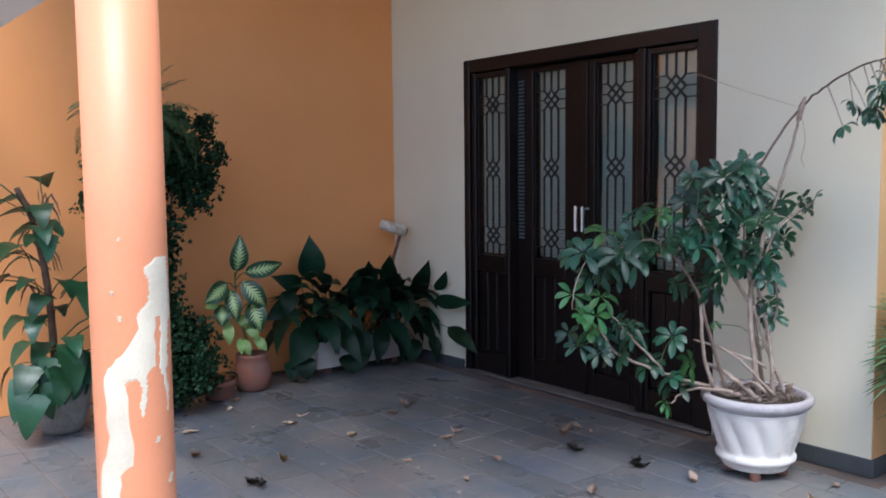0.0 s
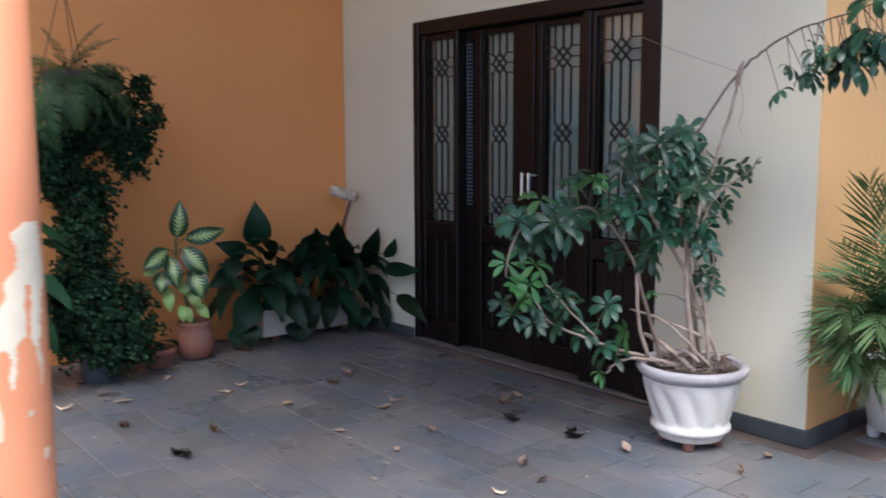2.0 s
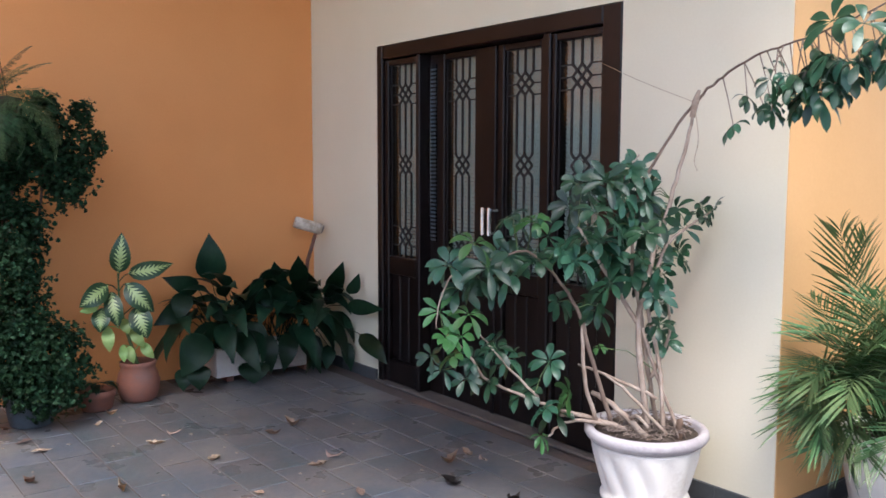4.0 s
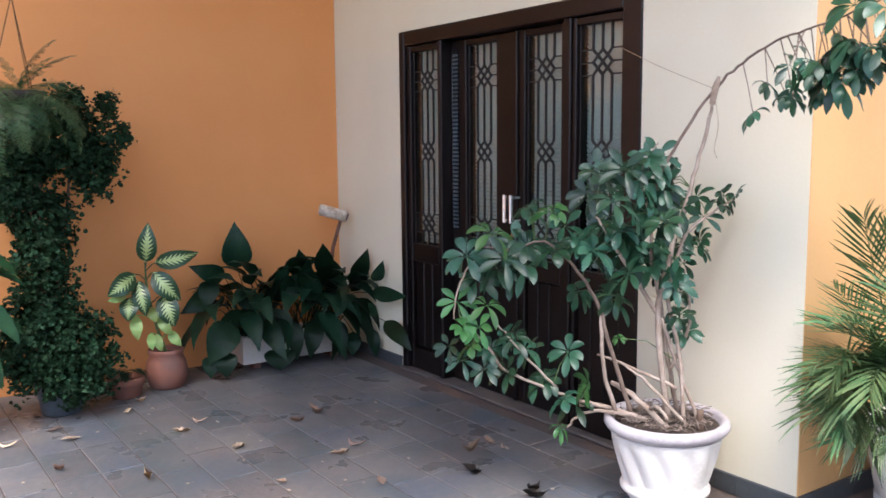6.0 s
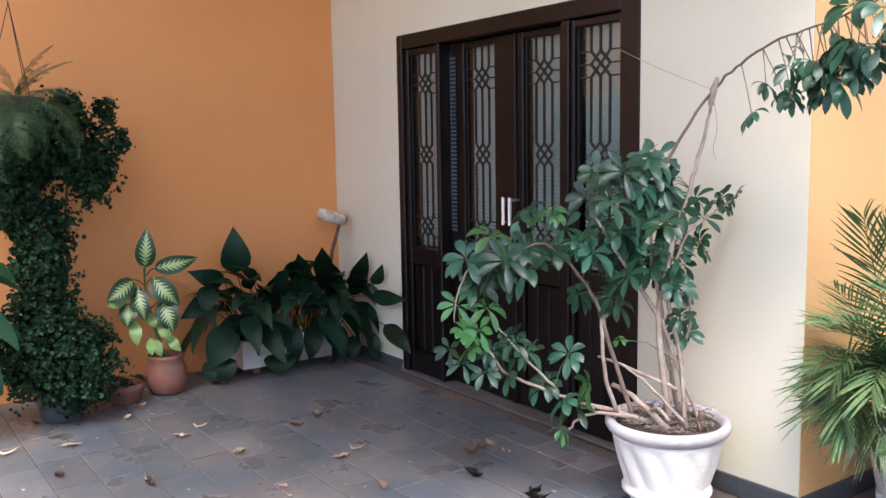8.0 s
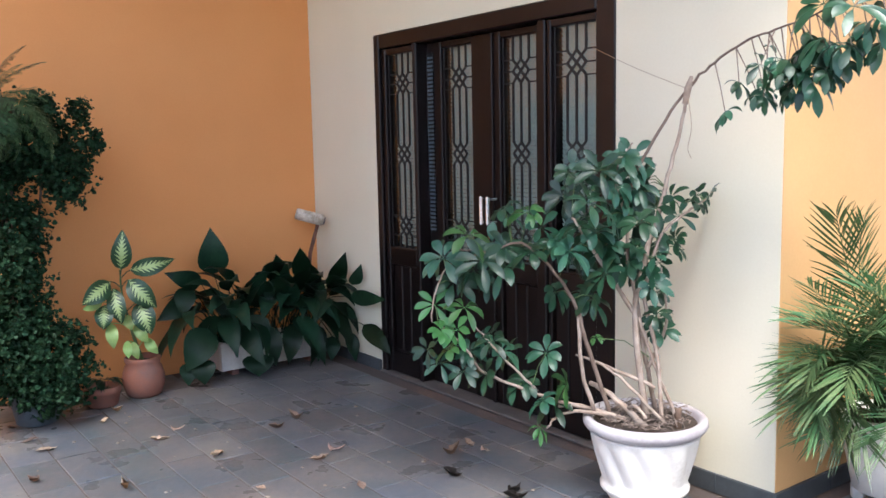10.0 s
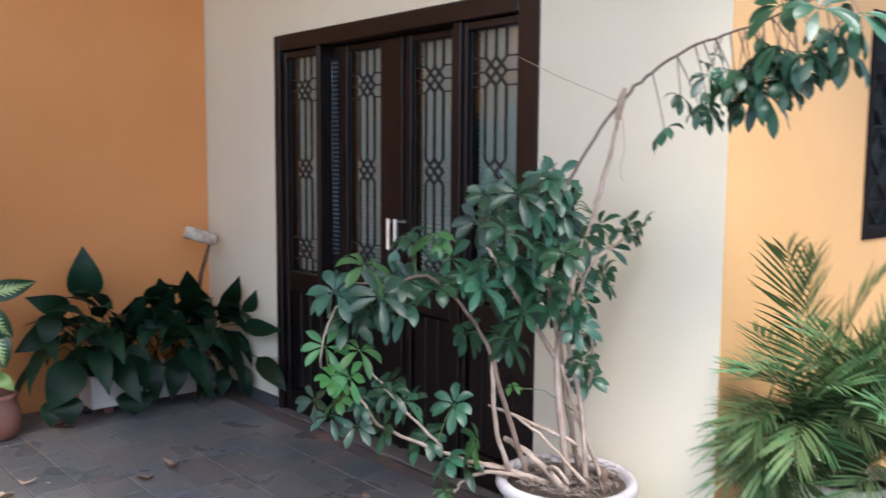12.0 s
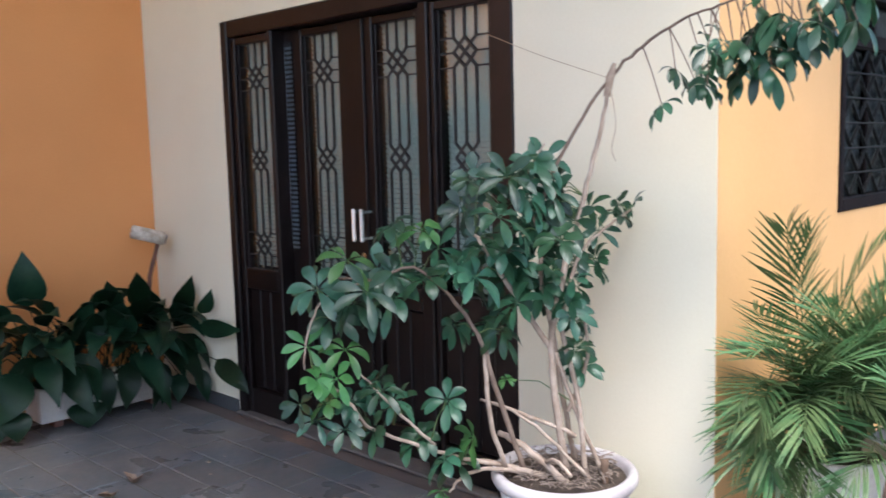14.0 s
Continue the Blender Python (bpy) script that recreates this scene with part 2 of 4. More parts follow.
flake([(0.745, 0.56, 0.62), (0.73, 0.5, 0.58)], 8)
flake([(0.64, 0.84, 0.9), (0.615, 0.8, 0.86)], 9)

# ---- door ----
door = tagged(empty("door_1", (0, 0, 0)), "closed dark-stained wooden double door with leaded glass and sidelights", "door", kind="structure")
GZ0, GZ1 = 0.83, 2.02
panes = [(0.950, 1.242, 0.045), (1.440, 1.722, 0.107), (1.966, 2.248, 0.107), (2.425, 2.722, 0.045)]
# fixed frame and mullions
frame_parts = [(DX0 + 0.002, 0.905, -0.006, 0.16, 0, DH - 0.002), (2.742, DX1 - 0.002, -0.006, 0.16, 0, DH - 0.002), (0.905, 2.742, -0.006, 0.16, 2.062, DH - 0.002),
               (1.262, 1.300, -0.002, 0.16, 0.02, 2.062), (2.345, 2.398, -0.002, 0.16, 0.02, 2.062)]
for f in frame_parts:
    boxpart("door_frame", f, M_DARKWOOD, door, 0.006)


def lattice(x0, x1, y, parent):
    """Lead cames: three uprights that knot into diamonds at three heights."""
    xc, w, c = (x0 + x1) / 2, 0.062, 0.060
    bm = bmesh.new()

    def bar(ax, az, bx, bz, th=0.0075):
        tube(bm, [(ax, y, az), (bx, y, bz)], th, 4)
    zs = [1.84, 1.41, 0.965]
    for z, sides in zip(zs, (3, 0, 2)):
        for s in (-1, 1):
            bar(xc + s * w, z + c, xc - s * w, z - c)
            bar(xc, z + c, xc + s * w, z)
            bar(xc + s * w, z, xc, z - c)
            for k in range(sides):
                zz = z + c - k * c * (1 if sides == 3 else 2)
                bar(xc + s * w, zz, x0 if s < 0 else x1, zz, 0.005)
    for a, b in ((GZ1, zs[0] + c), (zs[0] - c, zs[1] + c), (zs[1] - c, zs[2] + c), (zs[2] - c, GZ0)):
        for s in (-1, 0, 1):
            bar(xc + s * w, a, xc + s * w, b)
    part("lead_came", bm, M_CAME, parent, "black lead cames knotted into diamonds")


def panel_grooves(x0, x1, y, z0, z1, parent, n):
    for i in range(n):
        a = x0 + (x1 - x0) * i / n
        b = x0 + (x1 - x0) * (i + 1) / n
        boxpart("panel_board", (a + 0.003, b - 0.003, y, y + 0.025, z0, z1), M_DARKWOOD, parent, 0.006)


def glazed(name, x0, x1, p0, p1, gy, front, label):
    """One glazed leaf or sidelight from x0 to x1 with its pane between p0 and p1."""
    leaf = boxpart(name, (x0, p0, front, gy + 0.03, 0.02, 2.058), M_DARKWOOD, door, 0.005, label)
    boxpart("stile", (p1, x1, front, gy + 0.03, 0.02, 2.058), M_DARKWOOD, leaf, 0.005)
    boxpart("top_rail", (p0, p1, front + 0.002, gy + 0.03, GZ1, 2.056), M_DARKWOOD, leaf, 0.005)
    boxpart("middle_rail", (p0, p1, front + 0.002, gy + 0.03, GZ0 - 0.11, GZ0), M_DARKWOOD, leaf, 0.005)
    boxpart("bottom_rail", (p0, p1, front + 0.002, gy + 0.03, 0.02, 0.16), M_DARKWOOD, leaf, 0.005)
    boxpart("panel_backing", (p0, p1, gy, gy + 0.028, 0.16, GZ0 - 0.11), M_DARKWOOD, leaf, 0)
    panel_grooves(p0 + 0.006, p1 - 0.006, gy - 0.012, 0.166, GZ0 - 0.116, leaf, 3)
    pane = boxpart("pane", (p0 + 0.001, p1 - 0.001, gy, gy + 0.005, GZ0, GZ1), M_GLASS, leaf, 0, "clear glass pane")
    pane.visible_shadow = False
    for b in ((p0, p0 + 0.012), (p1 - 0.012, p1)):
        boxpart("glazing_bead", (b[0], b[1], gy - 0.012, gy - 0.001, GZ0, GZ1), M_DARKWOOD, leaf, 0.002)
    lattice(p0, p1, gy - 0.002, leaf)
    return leaf


glazed("sidelight", 0.907, 1.260, *panes[0], 0.012, "fixed sidelight")
leaf_l = glazed("door_leaf", 1.304, 1.904, *panes[1], 0.078, "closed door leaf")
leaf_r = glazed("door_leaf", 1.907, 2.342, *panes[2], 0.078, "closed door leaf")
glazed("sidelight", 2.400, 2.740, *panes[3], 0.012, "fixed sidelight")
boxpart("astragal", (1.888, 1.916, 0.064, 0.077, 0.02, 2.056), M_DARKWOOD, leaf_l, 0.004)
# The blind's reflection in the stile, modelled as thin bars behind glass.
strip = boxpart("side_pane", (1.312, 1.372, 0.071, 0.0765, 0.95, 2.0), M_GLASS, leaf_l, 0, "narrow glass strip with the blind's reflection modelled in")
for i in range(44):
    boxpart("slat", (1.313, 1.371, 0.0769, 0.0775, 0.955 + i * 0.0235, 0.967 + i * 0.0235), M_SLAT_REFLECTED, strip, 0)

# pull handles
for x, lf in ((1.880, leaf_l), (1.936, leaf_r)):
    bm = bmesh.new()
    for z in (1.042, 1.166):
        box(bm, x - 0.009, x + 0.009, 0.014, 0.0775, z - 0.008, z + 0.008, 0.002)
    tube(bm, [(x, 0.008, 1.026), (x, 0.008, 1.030), (x, 0.008, 1.178), (x, 0.008, 1.182)], [0.008, 0.0115, 0.0115, 0.008], 14)
    part("pull_handle", bm, M_CHROME, lf, "polished chrome pull handle")
bm = bmesh.new()
tube(bm, [(1.872, 0.077, 0.955), (1.872, 0.070, 0.955)], 0.013, 14)
part("lock_cylinder", bm, M_CHROME, leaf_l, "chrome lock cylinder")
M_DUST = mat("dusty_stone", (0.12, 0.105, 0.092), (0.08, 0.07, 0.064), 0.8, 9, 60, 0.4)
boxpart("threshold", (DX0 + 0.004, DX1 - 0.004, -0.035, 0.2, 0.0, 0.018), M_DUST, door, 0.006, "dusty stone threshold")

# venetian blinds behind the glass
bm = box(bmesh.new(), -0.152, 0.152, -0.01225, 0.01225, -0.0005, 0.0005)
slat_me = bpy.data.meshes.new("slat")
bm.to_mesh(slat_me)
bm.free()
slat_me.materials.append(M_SLAT)
for i, (a, b, gy) in enumerate(panes):
    bl = tagged(empty("venetian_blind", ((a + b) / 2, gy + 0.055, GZ1 + 0.02)), "half-open grey-green venetian blind behind the door glass", "blind", "door blinds")
    hr = boxpart("head_rail", (-0.155, 0.155, -0.012, 0.012, -0.02, 0.01), M_SLAT, bl, 0.002)
    for k in range(52):
        share("slat", slat_me, bl, pose(0, 0, -0.03 - k * 0.0228, -62, 0, 0))

# ---- window ----
win = tagged(empty("window_1", (W, WY0, WZ0)), "dark window with four upper lights and a zigzag iron grille", "window", kind="structure")
WW, WH, TR = WY1 - WY0, WZ1 - WZ0, 0.675
for d in ((-0.06, 0.010, 0, 0.04, 0, WH), (-0.06, 0.010, WW - 0.04, WW, 0, WH), (-0.06, 0.010, 0.04, WW - 0.04, 0, 0.05), (-0.06, 0.010, 0.04, WW - 0.04, WH - 0.05, WH)):
    boxpart("window_frame", d, M_WINWOOD, win, 0.004)
boxpart("transom", (-0.06, 0.006, 0.05, WW - 0.05, TR, TR + 0.06), M_WINWOOD, win, 0.004, "dark red-brown transom")
for k in range(1, 4):
    y = WW * k / 4
    boxpart("mullion", (-0.055, -0.01, y - 0.013, y + 0.013, TR + 0.06, WH - 0.05), M_WINWOOD, win, 0.003)
    boxpart("mullion", (-0.06, -0.03, y - 0.015, y + 0.015, 0.05, TR), M_WINWOOD, win, 0.003)
for k in range(4):
    y = WW * k / 4
    for z0, z1 in ((0.05, TR), (TR + 0.06, WH - 0.05)):
        p = boxpart("pane", (-0.048, -0.044, y + 0.013, y + WW / 4 - 0.013, z0, z1), M_WGLASS, win, 0)
        p.visible_shadow = False
rows = 6
rh = (TR - 0.05) / rows
for r in range(rows + 1):
    bm = bmesh.new()
    z = 0.05 + r * rh
    tube(bm, [(-0.008, 0.05, z), (-0.008, WW - 0.05, z)], 0.004, 6)
    part("grille_rail", bm, M_IRON, win)
    if r < rows:
        bm = bmesh.new()
        pk = 9
        st = (WW - 0.10) / (2 * pk)
        tube(bm, [(-0.004, 0.05 + i * st, z + (0.012 if (i + r) % 2 else rh - 0.012)) for i in range(2 * pk + 1)], 0.0085, 5)
        part("grille_zigzag", bm, M_IRON, win)
# Dark sheet added behind the panes; its colour gives the room's gloom.
tagged(boxpart("curtain", (W - 0.095, W - 0.085, WY0 + 0.004, WY1 - 0.004, WZ0 + 0.004, WZ1 - 0.004), mat("dark_room_sheet", (0.028, 0.032, 0.035), (0.014, 0.017, 0.019), 0.9, 2.5, 40, 0.3)),
       "dark sheet added behind the barred window for the unlit room", "curtain")

# ---- plants: materials and leaf builders ----
def leafmat(name, col, col2, rough=0.35, trans=0.2, amount=0.3, hue=0.02, scale=9.0, spec=0.45, island=False):
    m = vary(mat(name, col, col2, rough, scale, 70, 0.25, spec=spec), amount, hue, island)
    nt = m.node_tree
    b = nt.nodes["Principled BSDF"]
    tr, mx = nt.nodes.new("ShaderNodeBsdfTranslucent"), nt.nodes.new("ShaderNodeMixShader")
    nt.links.new(b.inputs["Base Color"].links[0].from_socket, tr.inputs["Color"])
    mx.inputs[0].default_value = trans
    nt.links.new(b.outputs[0], mx.inputs[1])
    nt.links.new(tr.outputs[0], mx.inputs[2])
    nt.links.new(mx.outputs[0], nt.nodes["Material Output"].inputs["Surface"])
    return m


M_SCHEF = leafmat("umbrella_tree_leaf", (0.014, 0.052, 0.028), (0.025, 0.080, 0.037), 0.36, 0.10, 0.5)
M_SCHEF_NEW = leafmat("young_umbrella_leaf", (0.045, 0.155, 0.045), (0.065, 0.20, 0.055), 0.38, 0.20)
M_SPATH = leafmat("peace_lily_leaf", (0.006, 0.022, 0.011), (0.012, 0.036, 0.017), 0.40, 0.06, 0.45, spec=0.2)
M_SHRUB = leafmat("aralia_leaf", (0.009, 0.030, 0.013), (0.021, 0.054, 0.022), 0.55, 0.1, 0.55, 0.02, spec=0.15, island=True)
M_FERN = leafmat("fern_frond", (0.028, 0.080, 0.028), (0.062, 0.115, 0.042), 0.5, 0.25)
M_PALM = leafmat("palm_leaflet", (0.048, 0.125, 0.048), (0.125, 0.185, 0.075), 0.40, 0.28, 0.45, 0.025)
# Yellowed leaflets; the same tint also stands for light shining through fronds.
M_PALM_DRY_LIT = leafmat("yellowed_lit_palm_leaflet", (0.26, 0.26, 0.09), (0.17, 0.21, 0.07), 0.5, 0.25)
M_HEART = leafmat("philodendron_leaf", (0.013, 0.052, 0.024), (0.022, 0.075, 0.032), 0.35, 0.08)
M_RUBBER = leafmat("rubber_plant_leaf", (0.012, 0.035, 0.018), (0.02, 0.05, 0.025), 0.25, 0.05)
M_PALE = leafmat("pale_leaf", (0.36, 0.48, 0.17), (0.26, 0.40, 0.12), 0.4, 0.2)
M_STEM = mat("pale_bark", (0.40, 0.32, 0.26), (0.24, 0.175, 0.13), 0.8, 12, 60, 0.5)
M_GREENSTEM = mat("green_stem", (0.06, 0.12, 0.04), (0.10, 0.14, 0.05), 0.5, 12, 60, 0.2)
M_BROWNSTEM = mat("brown_bark", (0.20, 0.145, 0.11), (0.12, 0.08, 0.06), 0.8, 12, 60, 0.4)
M_DRYSTEM = mat("dry_brown_stalk", (0.07, 0.04, 0.03), (0.14, 0.09, 0.06), 0.85, 14, 60, 0.6)
M_SOIL = mat("dark_soil", (0.035, 0.024, 0.018), (0.07, 0.05, 0.035), 0.95, 20, 90, 0.9, dist=0.01)
M_URN = mat("white_weathered_cement", (0.72, 0.69, 0.64), (0.50, 0.45, 0.39), 0.7, 5, 60, 0.3, mix=(0.5, 0.85))
M_TERRA = mat("terracotta", (0.26, 0.105, 0.07), (0.20, 0.105, 0.085), 0.75, 7, 60, 0.35)
M_GREYPOT = mat("grey_plastic", (0.10, 0.13, 0.16), (0.08, 0.10, 0.12), 0.5, 8, 50, 0.1)
M_CONCRETE = mat("mossy_concrete", (0.34, 0.31, 0.28), (0.20, 0.19, 0.16), 0.9, 7, 50, 0.8, dist=0.01)
M_BASKET = mat("dark_basket", (0.03, 0.026, 0.022), (0.05, 0.04, 0.03), 0.9, 30, 80, 0.6)
M_TWINE = mat("twine", (0.42, 0.33, 0.22), (0.34, 0.26, 0.17), 0.9, 60, 200, 0.3)


def variegated():
    """Dieffenbachia: pale cream-green heart feathering into a dark green margin, along the leaf's own coordinates."""
    m = bpy.data.materials.new("dumb_cane_leaf")
    m.use_nodes = True
    nt = m.node_tree
    b = nt.nodes["Principled BSDF"]
    tc, sep = nt.nodes.new("ShaderNodeTexCoord"), nt.nodes.new("ShaderNodeSeparateXYZ")
    uv = tc.outputs["UV"]
    nt.links.new(uv, sep.inputs[0])

    def math_node(op, a, bb=None):
        n = nt.nodes.new("ShaderNodeMath")
        n.operation = op
        for i, v in enumerate((a, bb)):
            if v is None:
                continue
            if isinstance(v, (int, float)):
                n.inputs[i].default_value = v
            else:
                nt.links.new(v, n.inputs[i])
        return n.outputs[0]
    across = math_node("ABSOLUTE", math_node("MULTIPLY", math_node("SUBTRACT", sep.outputs[0], 0.5), 2.0))
    noise_n = nt.nodes.new("ShaderNodeTexNoise")
    noise_n.inputs["Scale"].default_value = 26
    nt.links.new(uv, noise_n.inputs["Vector"])
    veins = math_node("SINE", math_node("MULTIPLY", math_node("SUBTRACT", sep.outputs[1], math_node("MULTIPLY", across, 0.22)), 62.0))
    f = math_node("ADD", across, math_node("MULTIPLY", veins, 0.22))
    f = math_node("ADD", f, math_node("MULTIPLY", math_node("SUBTRACT", noise_n.outputs[0], 0.5), 0.30))
    f = math_node("ADD", f, math_node("MULTIPLY", math_node("ABSOLUTE", math_node("SUBTRACT", sep.outputs[1], 0.45)), 0.55))
    ramp = nt.nodes.new("ShaderNodeValToRGB")
    e = ramp.color_ramp.elements
    e[0].position, e[0].color = 0.36, (0.40, 0.52, 0.22, 1)
    e[1].position, e[1].color = 0.46, (0.018, 0.060, 0.022, 1)
    nt.links.new(f, ramp.inputs[0])
    nt.links.new(ramp.outputs[0], b.inputs["Base Color"])
    b.inputs["Roughness"].default_value = 0.35
    return m


M_DIEF = variegated()


def lance(s):
    return max(0.0, math.sin(math.pi * s ** 0.74)) ** 0.9


def pointed(s):
    return max(0.0, math.sin(math.pi * s ** 0.68)) ** 1.05 * (1.08 - 0.25 * s)


def obovate(s):
    return max(0.0, math.sin(math.pi * s ** 1.35)) ** 0.75


def heart(s):
    return max(0.0, (1 - s) ** 0.75 * (1.0 if s > 0.06 else 0.75)) if s > 0 else 0.55


def blade(bm, curve, width, shape=lance, fold=0.2, side=None, wave=0.0, seed=0):
    """A leaf blade along curve, three points across, folded along its midrib, with u across and v along."""
    uvl = bm.loops.layers.uv.verify()
    rnd = random.Random(seed)
    n = len(curve) - 1
    rows = []
    for i, p in enumerate(curve):
        p = Vector(p)
        d = (Vector(curve[min(i + 1, n)]) - Vector(curve[max(i - 1, 0)])).normalized()
        sd = (Vector(side) if side else Vector((0, 1, 0)))
        sd = (sd - d * sd.dot(d)).normalized()
        up = sd.cross(d) * -1
        w = width / 2 * shape(i / n)
        if i in (0, n) and w < 1e-4:
            w = 0.0006
        lift = fold * w
        rows.append((bm.verts.new(p - sd * w + up * (lift + rnd.uniform(-wave, wave) * w)), bm.verts.new(p), bm.verts.new(p + sd * w + up * (lift + rnd.uniform(-wave, wave) * w))))
    for i in range(n):
        for k in range(2):
            f = bm.faces.new((rows[i][k], rows[i][k + 1], rows[i + 1][k + 1], rows[i + 1][k]))
            f.smooth = True
            for lp, (u, v) in zip(f.loops, ((k / 2, i / n), ((k + 1) / 2, i / n), ((k + 1) / 2, (i + 1) / n), (k / 2, (i + 1) / n))):
                lp[uvl].uv = (u, v)
    return bm


def mesh_of(name, bm, *mats):
    me = bpy.data.meshes.new(name)
    bm.normal_update()
    bm.to_mesh(me)
    bm.free()
    for m in mats:
        me.materials.append(m)
    return me


def recolour(me, m):
    c = me.copy()
    c.materials.clear()
    c.materials.append(m)
    return c


def bent(length, droop, n=6, rise=0.0):
    """A curve in the xz plane that starts rising and bends down."""
    pts, p, a = [], Vector((0, 0, 0)), rise
    for i in range(n + 1):
        pts.append(p.copy())
        p += Vector((math.cos(a), 0, math.sin(a))) * length / n
        a -= droop / n
    return pts


def aim(loc, azimuth, tilt=0.0, roll=0.0, scale=1.0):
    """A pose at loc whose x axis points to azimuth, raised by tilt (radians)."""
    return Matrix.Translation(loc) @ Matrix.Rotation(azimuth, 4, "Z") @ Matrix.Rotation(-tilt, 4, "Y") @ Matrix.Rotation(roll, 4, "X") @ Matrix.Scale(scale, 4)


def palmate(name, leaflets, length, width, tilt, droop, seed, sink=0.2):
    """An umbrella-tree leaf: leaflets spread like a fan round the stalk's tip, facing along x, and bend down under their weight."""
    rnd = random.Random(seed)
    bm = bmesh.new()
    axis = Vector((math.cos(tilt), 0, math.sin(tilt)))
    across, rise = Vector((0, 1, 0)), Vector((-math.sin(tilt), 0, math.cos(tilt)))
    for k in range(leaflets):
        th = math.pi + 2 * math.pi * (k + 0.5) / leaflets * 0.86 + 0.07 * 2 * math.pi + rnd.uniform(-0.16, 0.16)
        radial = across * math.sin(th) + rise * math.cos(th)
        d = (radial + axis * rnd.uniform(0.25, 0.6) - Vector((0, 0, sink))).normalized()
        ln = length * rnd.uniform(0.82, 1.1) * (0.86 - 0.14 * math.cos(th))
        p, cur, n = d * 0.012, [], 6
        for q in range(n + 1):
            cur.append(p.copy())
            p = p + d * ln / n
            d = (d + Vector((0, 0, -droop * rnd.uniform(0.7, 1.3) / n))).normalized()
        tube(bm, [(0, 0, 0), cur[0]], 0.0012, 4, False)
        blade(bm, cur, width * rnd.uniform(0.88, 1.1), obovate, rnd.uniform(0.12, 0.35), axis.cross(radial), 0.07, seed * 31 + k)
    return mesh_of(name, bm, M_SCHEF)


FANS = [palmate("leaf", 6 + i % 3, 0.106 + 0.009 * (i % 4), 0.037 + 0.002 * (i % 3), 0.35 + 0.17 * (i % 5), 0.9 + 0.16 * (i % 6), i, 0.3) for i in range(10)]
LIMP = [palmate("leaf", 5 + i % 3, 0.114 + 0.008 * (i % 3), 0.037, 0.5 + 0.2 * (i % 3), 1.5 + 0.2 * (i % 4), 60 + i, 0.95) for i in range(7)]
FANS_NEW = [recolour(w, M_SCHEF_NEW) for w in FANS]


def soil_disc(r, z, parent, seed=0):
    rnd = random.Random(seed)
    bm = bmesh.new()
    c = bm.verts.new((0, 0, z + 0.012))
    rings = []
    for j in (0.35, 0.7, 1.0):
        rings.append([bm.verts.new((r * j * math.cos(2 * math.pi * k / 20), r * j * math.sin(2 * math.pi * k / 20), z + rnd.uniform(-0.004, 0.014) * (1.2 - j))) for k in range(20)])
    for k in range(20):
        bm.faces.new((c, rings[0][k], rings[0][(k + 1) % 20]))
        for a, b in zip(rings, rings[1:]):
            bm.faces.new((a[k], b[k], b[(k + 1) % 20], a[(k + 1) % 20]))
    return part("soil", bm, M_SOIL, parent, "dark dry potting soil", True)


# ---- the white urn and its umbrella tree ----
UX, UY = 3.320, -0.331
urn = tagged(empty("plant_pot", (UX, UY, 0)), "large white cement urn with twisted flutes on the slate floor", "plant pot")


def flutes(a, z, r):
    if 0.11 < z < 0.305:
        k = math.sin(math.pi * (z - 0.11) / 0.195) ** 0.5
        return r * (1 + 0.085 * k * (abs(math.sin(5.5 * a + 9 * z)) - 0.5))
    return r


prof = [(0.120, 0.035), (0.142, 0.040), (0.150, 0.052), (0.150, 0.066), (0.162, 0.072), (0.176, 0.082), (0.178, 0.095), (0.170, 0.108), (0.166, 0.115)]
prof += [(0.166 + 0.05 * ((i + 1) / 12) ** 1.2, 0.115 + 0.19 * (i + 1) / 12) for i in range(12)]
prof += [(0.219, 0.312), (0.214, 0.318), (0.205, 0.318)]
rim_prof = [(0.205, 0.3185), (0.214, 0.3185), (0.222, 0.326), (0.238, 0.336), (0.246, 0.350), (0.245, 0.366), (0.236, 0.377), (0.222, 0.378), (0.210, 0.370), (0.204, 0.345), (0.198, 0.33)]
bm = bmesh.new()
lathe(bm, prof, 132, flutes)
part("bowl", bm, M_URN, urn, "", True)
M_RIM = mat("worn_grey_rim", (0.35, 0.32, 0.33), (0.48, 0.45, 0.45), 0.75, 8, 70, 0.4)
bm = bmesh.new()
lathe(bm, rim_prof, 96)
part("rim", bm, M_RIM, urn, "worn lilac-grey rim", True)
for k in range(4):
    a = radians(-58 + 90 * k)
    bm = bmesh.new()
    lathe(bm, [(0.020, 0.0), (0.026, 0.006), (0.026, 0.03), (0.030, 0.040)], 12)
    f = part("foot", bm, M_TERRA, urn, "worn reddish cement foot", True)
    f.location = (0.115 * math.cos(a), 0.115 * math.sin(a), 0)
soil_disc(0.207, 0.350, urn, 3)

tree = tagged(empty("umbrella_tree", (UX, UY, 0.355)), "leggy umbrella tree with whorled leaves and a long arching branch", "potted plant")
rnd = random.Random(11)
T0 = Vector(tree.location)


def branch(name, pts, r0, r1, material=None):
    cur = spline(pts, 6)
    n = len(cur)
    cur = [c - T0 + Vector((rnd.uniform(-1, 1), rnd.uniform(-1, 1), rnd.uniform(-1, 1))) * 0.003 for c in cur]
    bm = bmesh.new()
    tube(bm, cur, [r0 + (r1 - r0) * i / (n - 1) for i in range(n)], 8)
    part(name, bm, material or M_STEM, tree, "", True)
    return cur


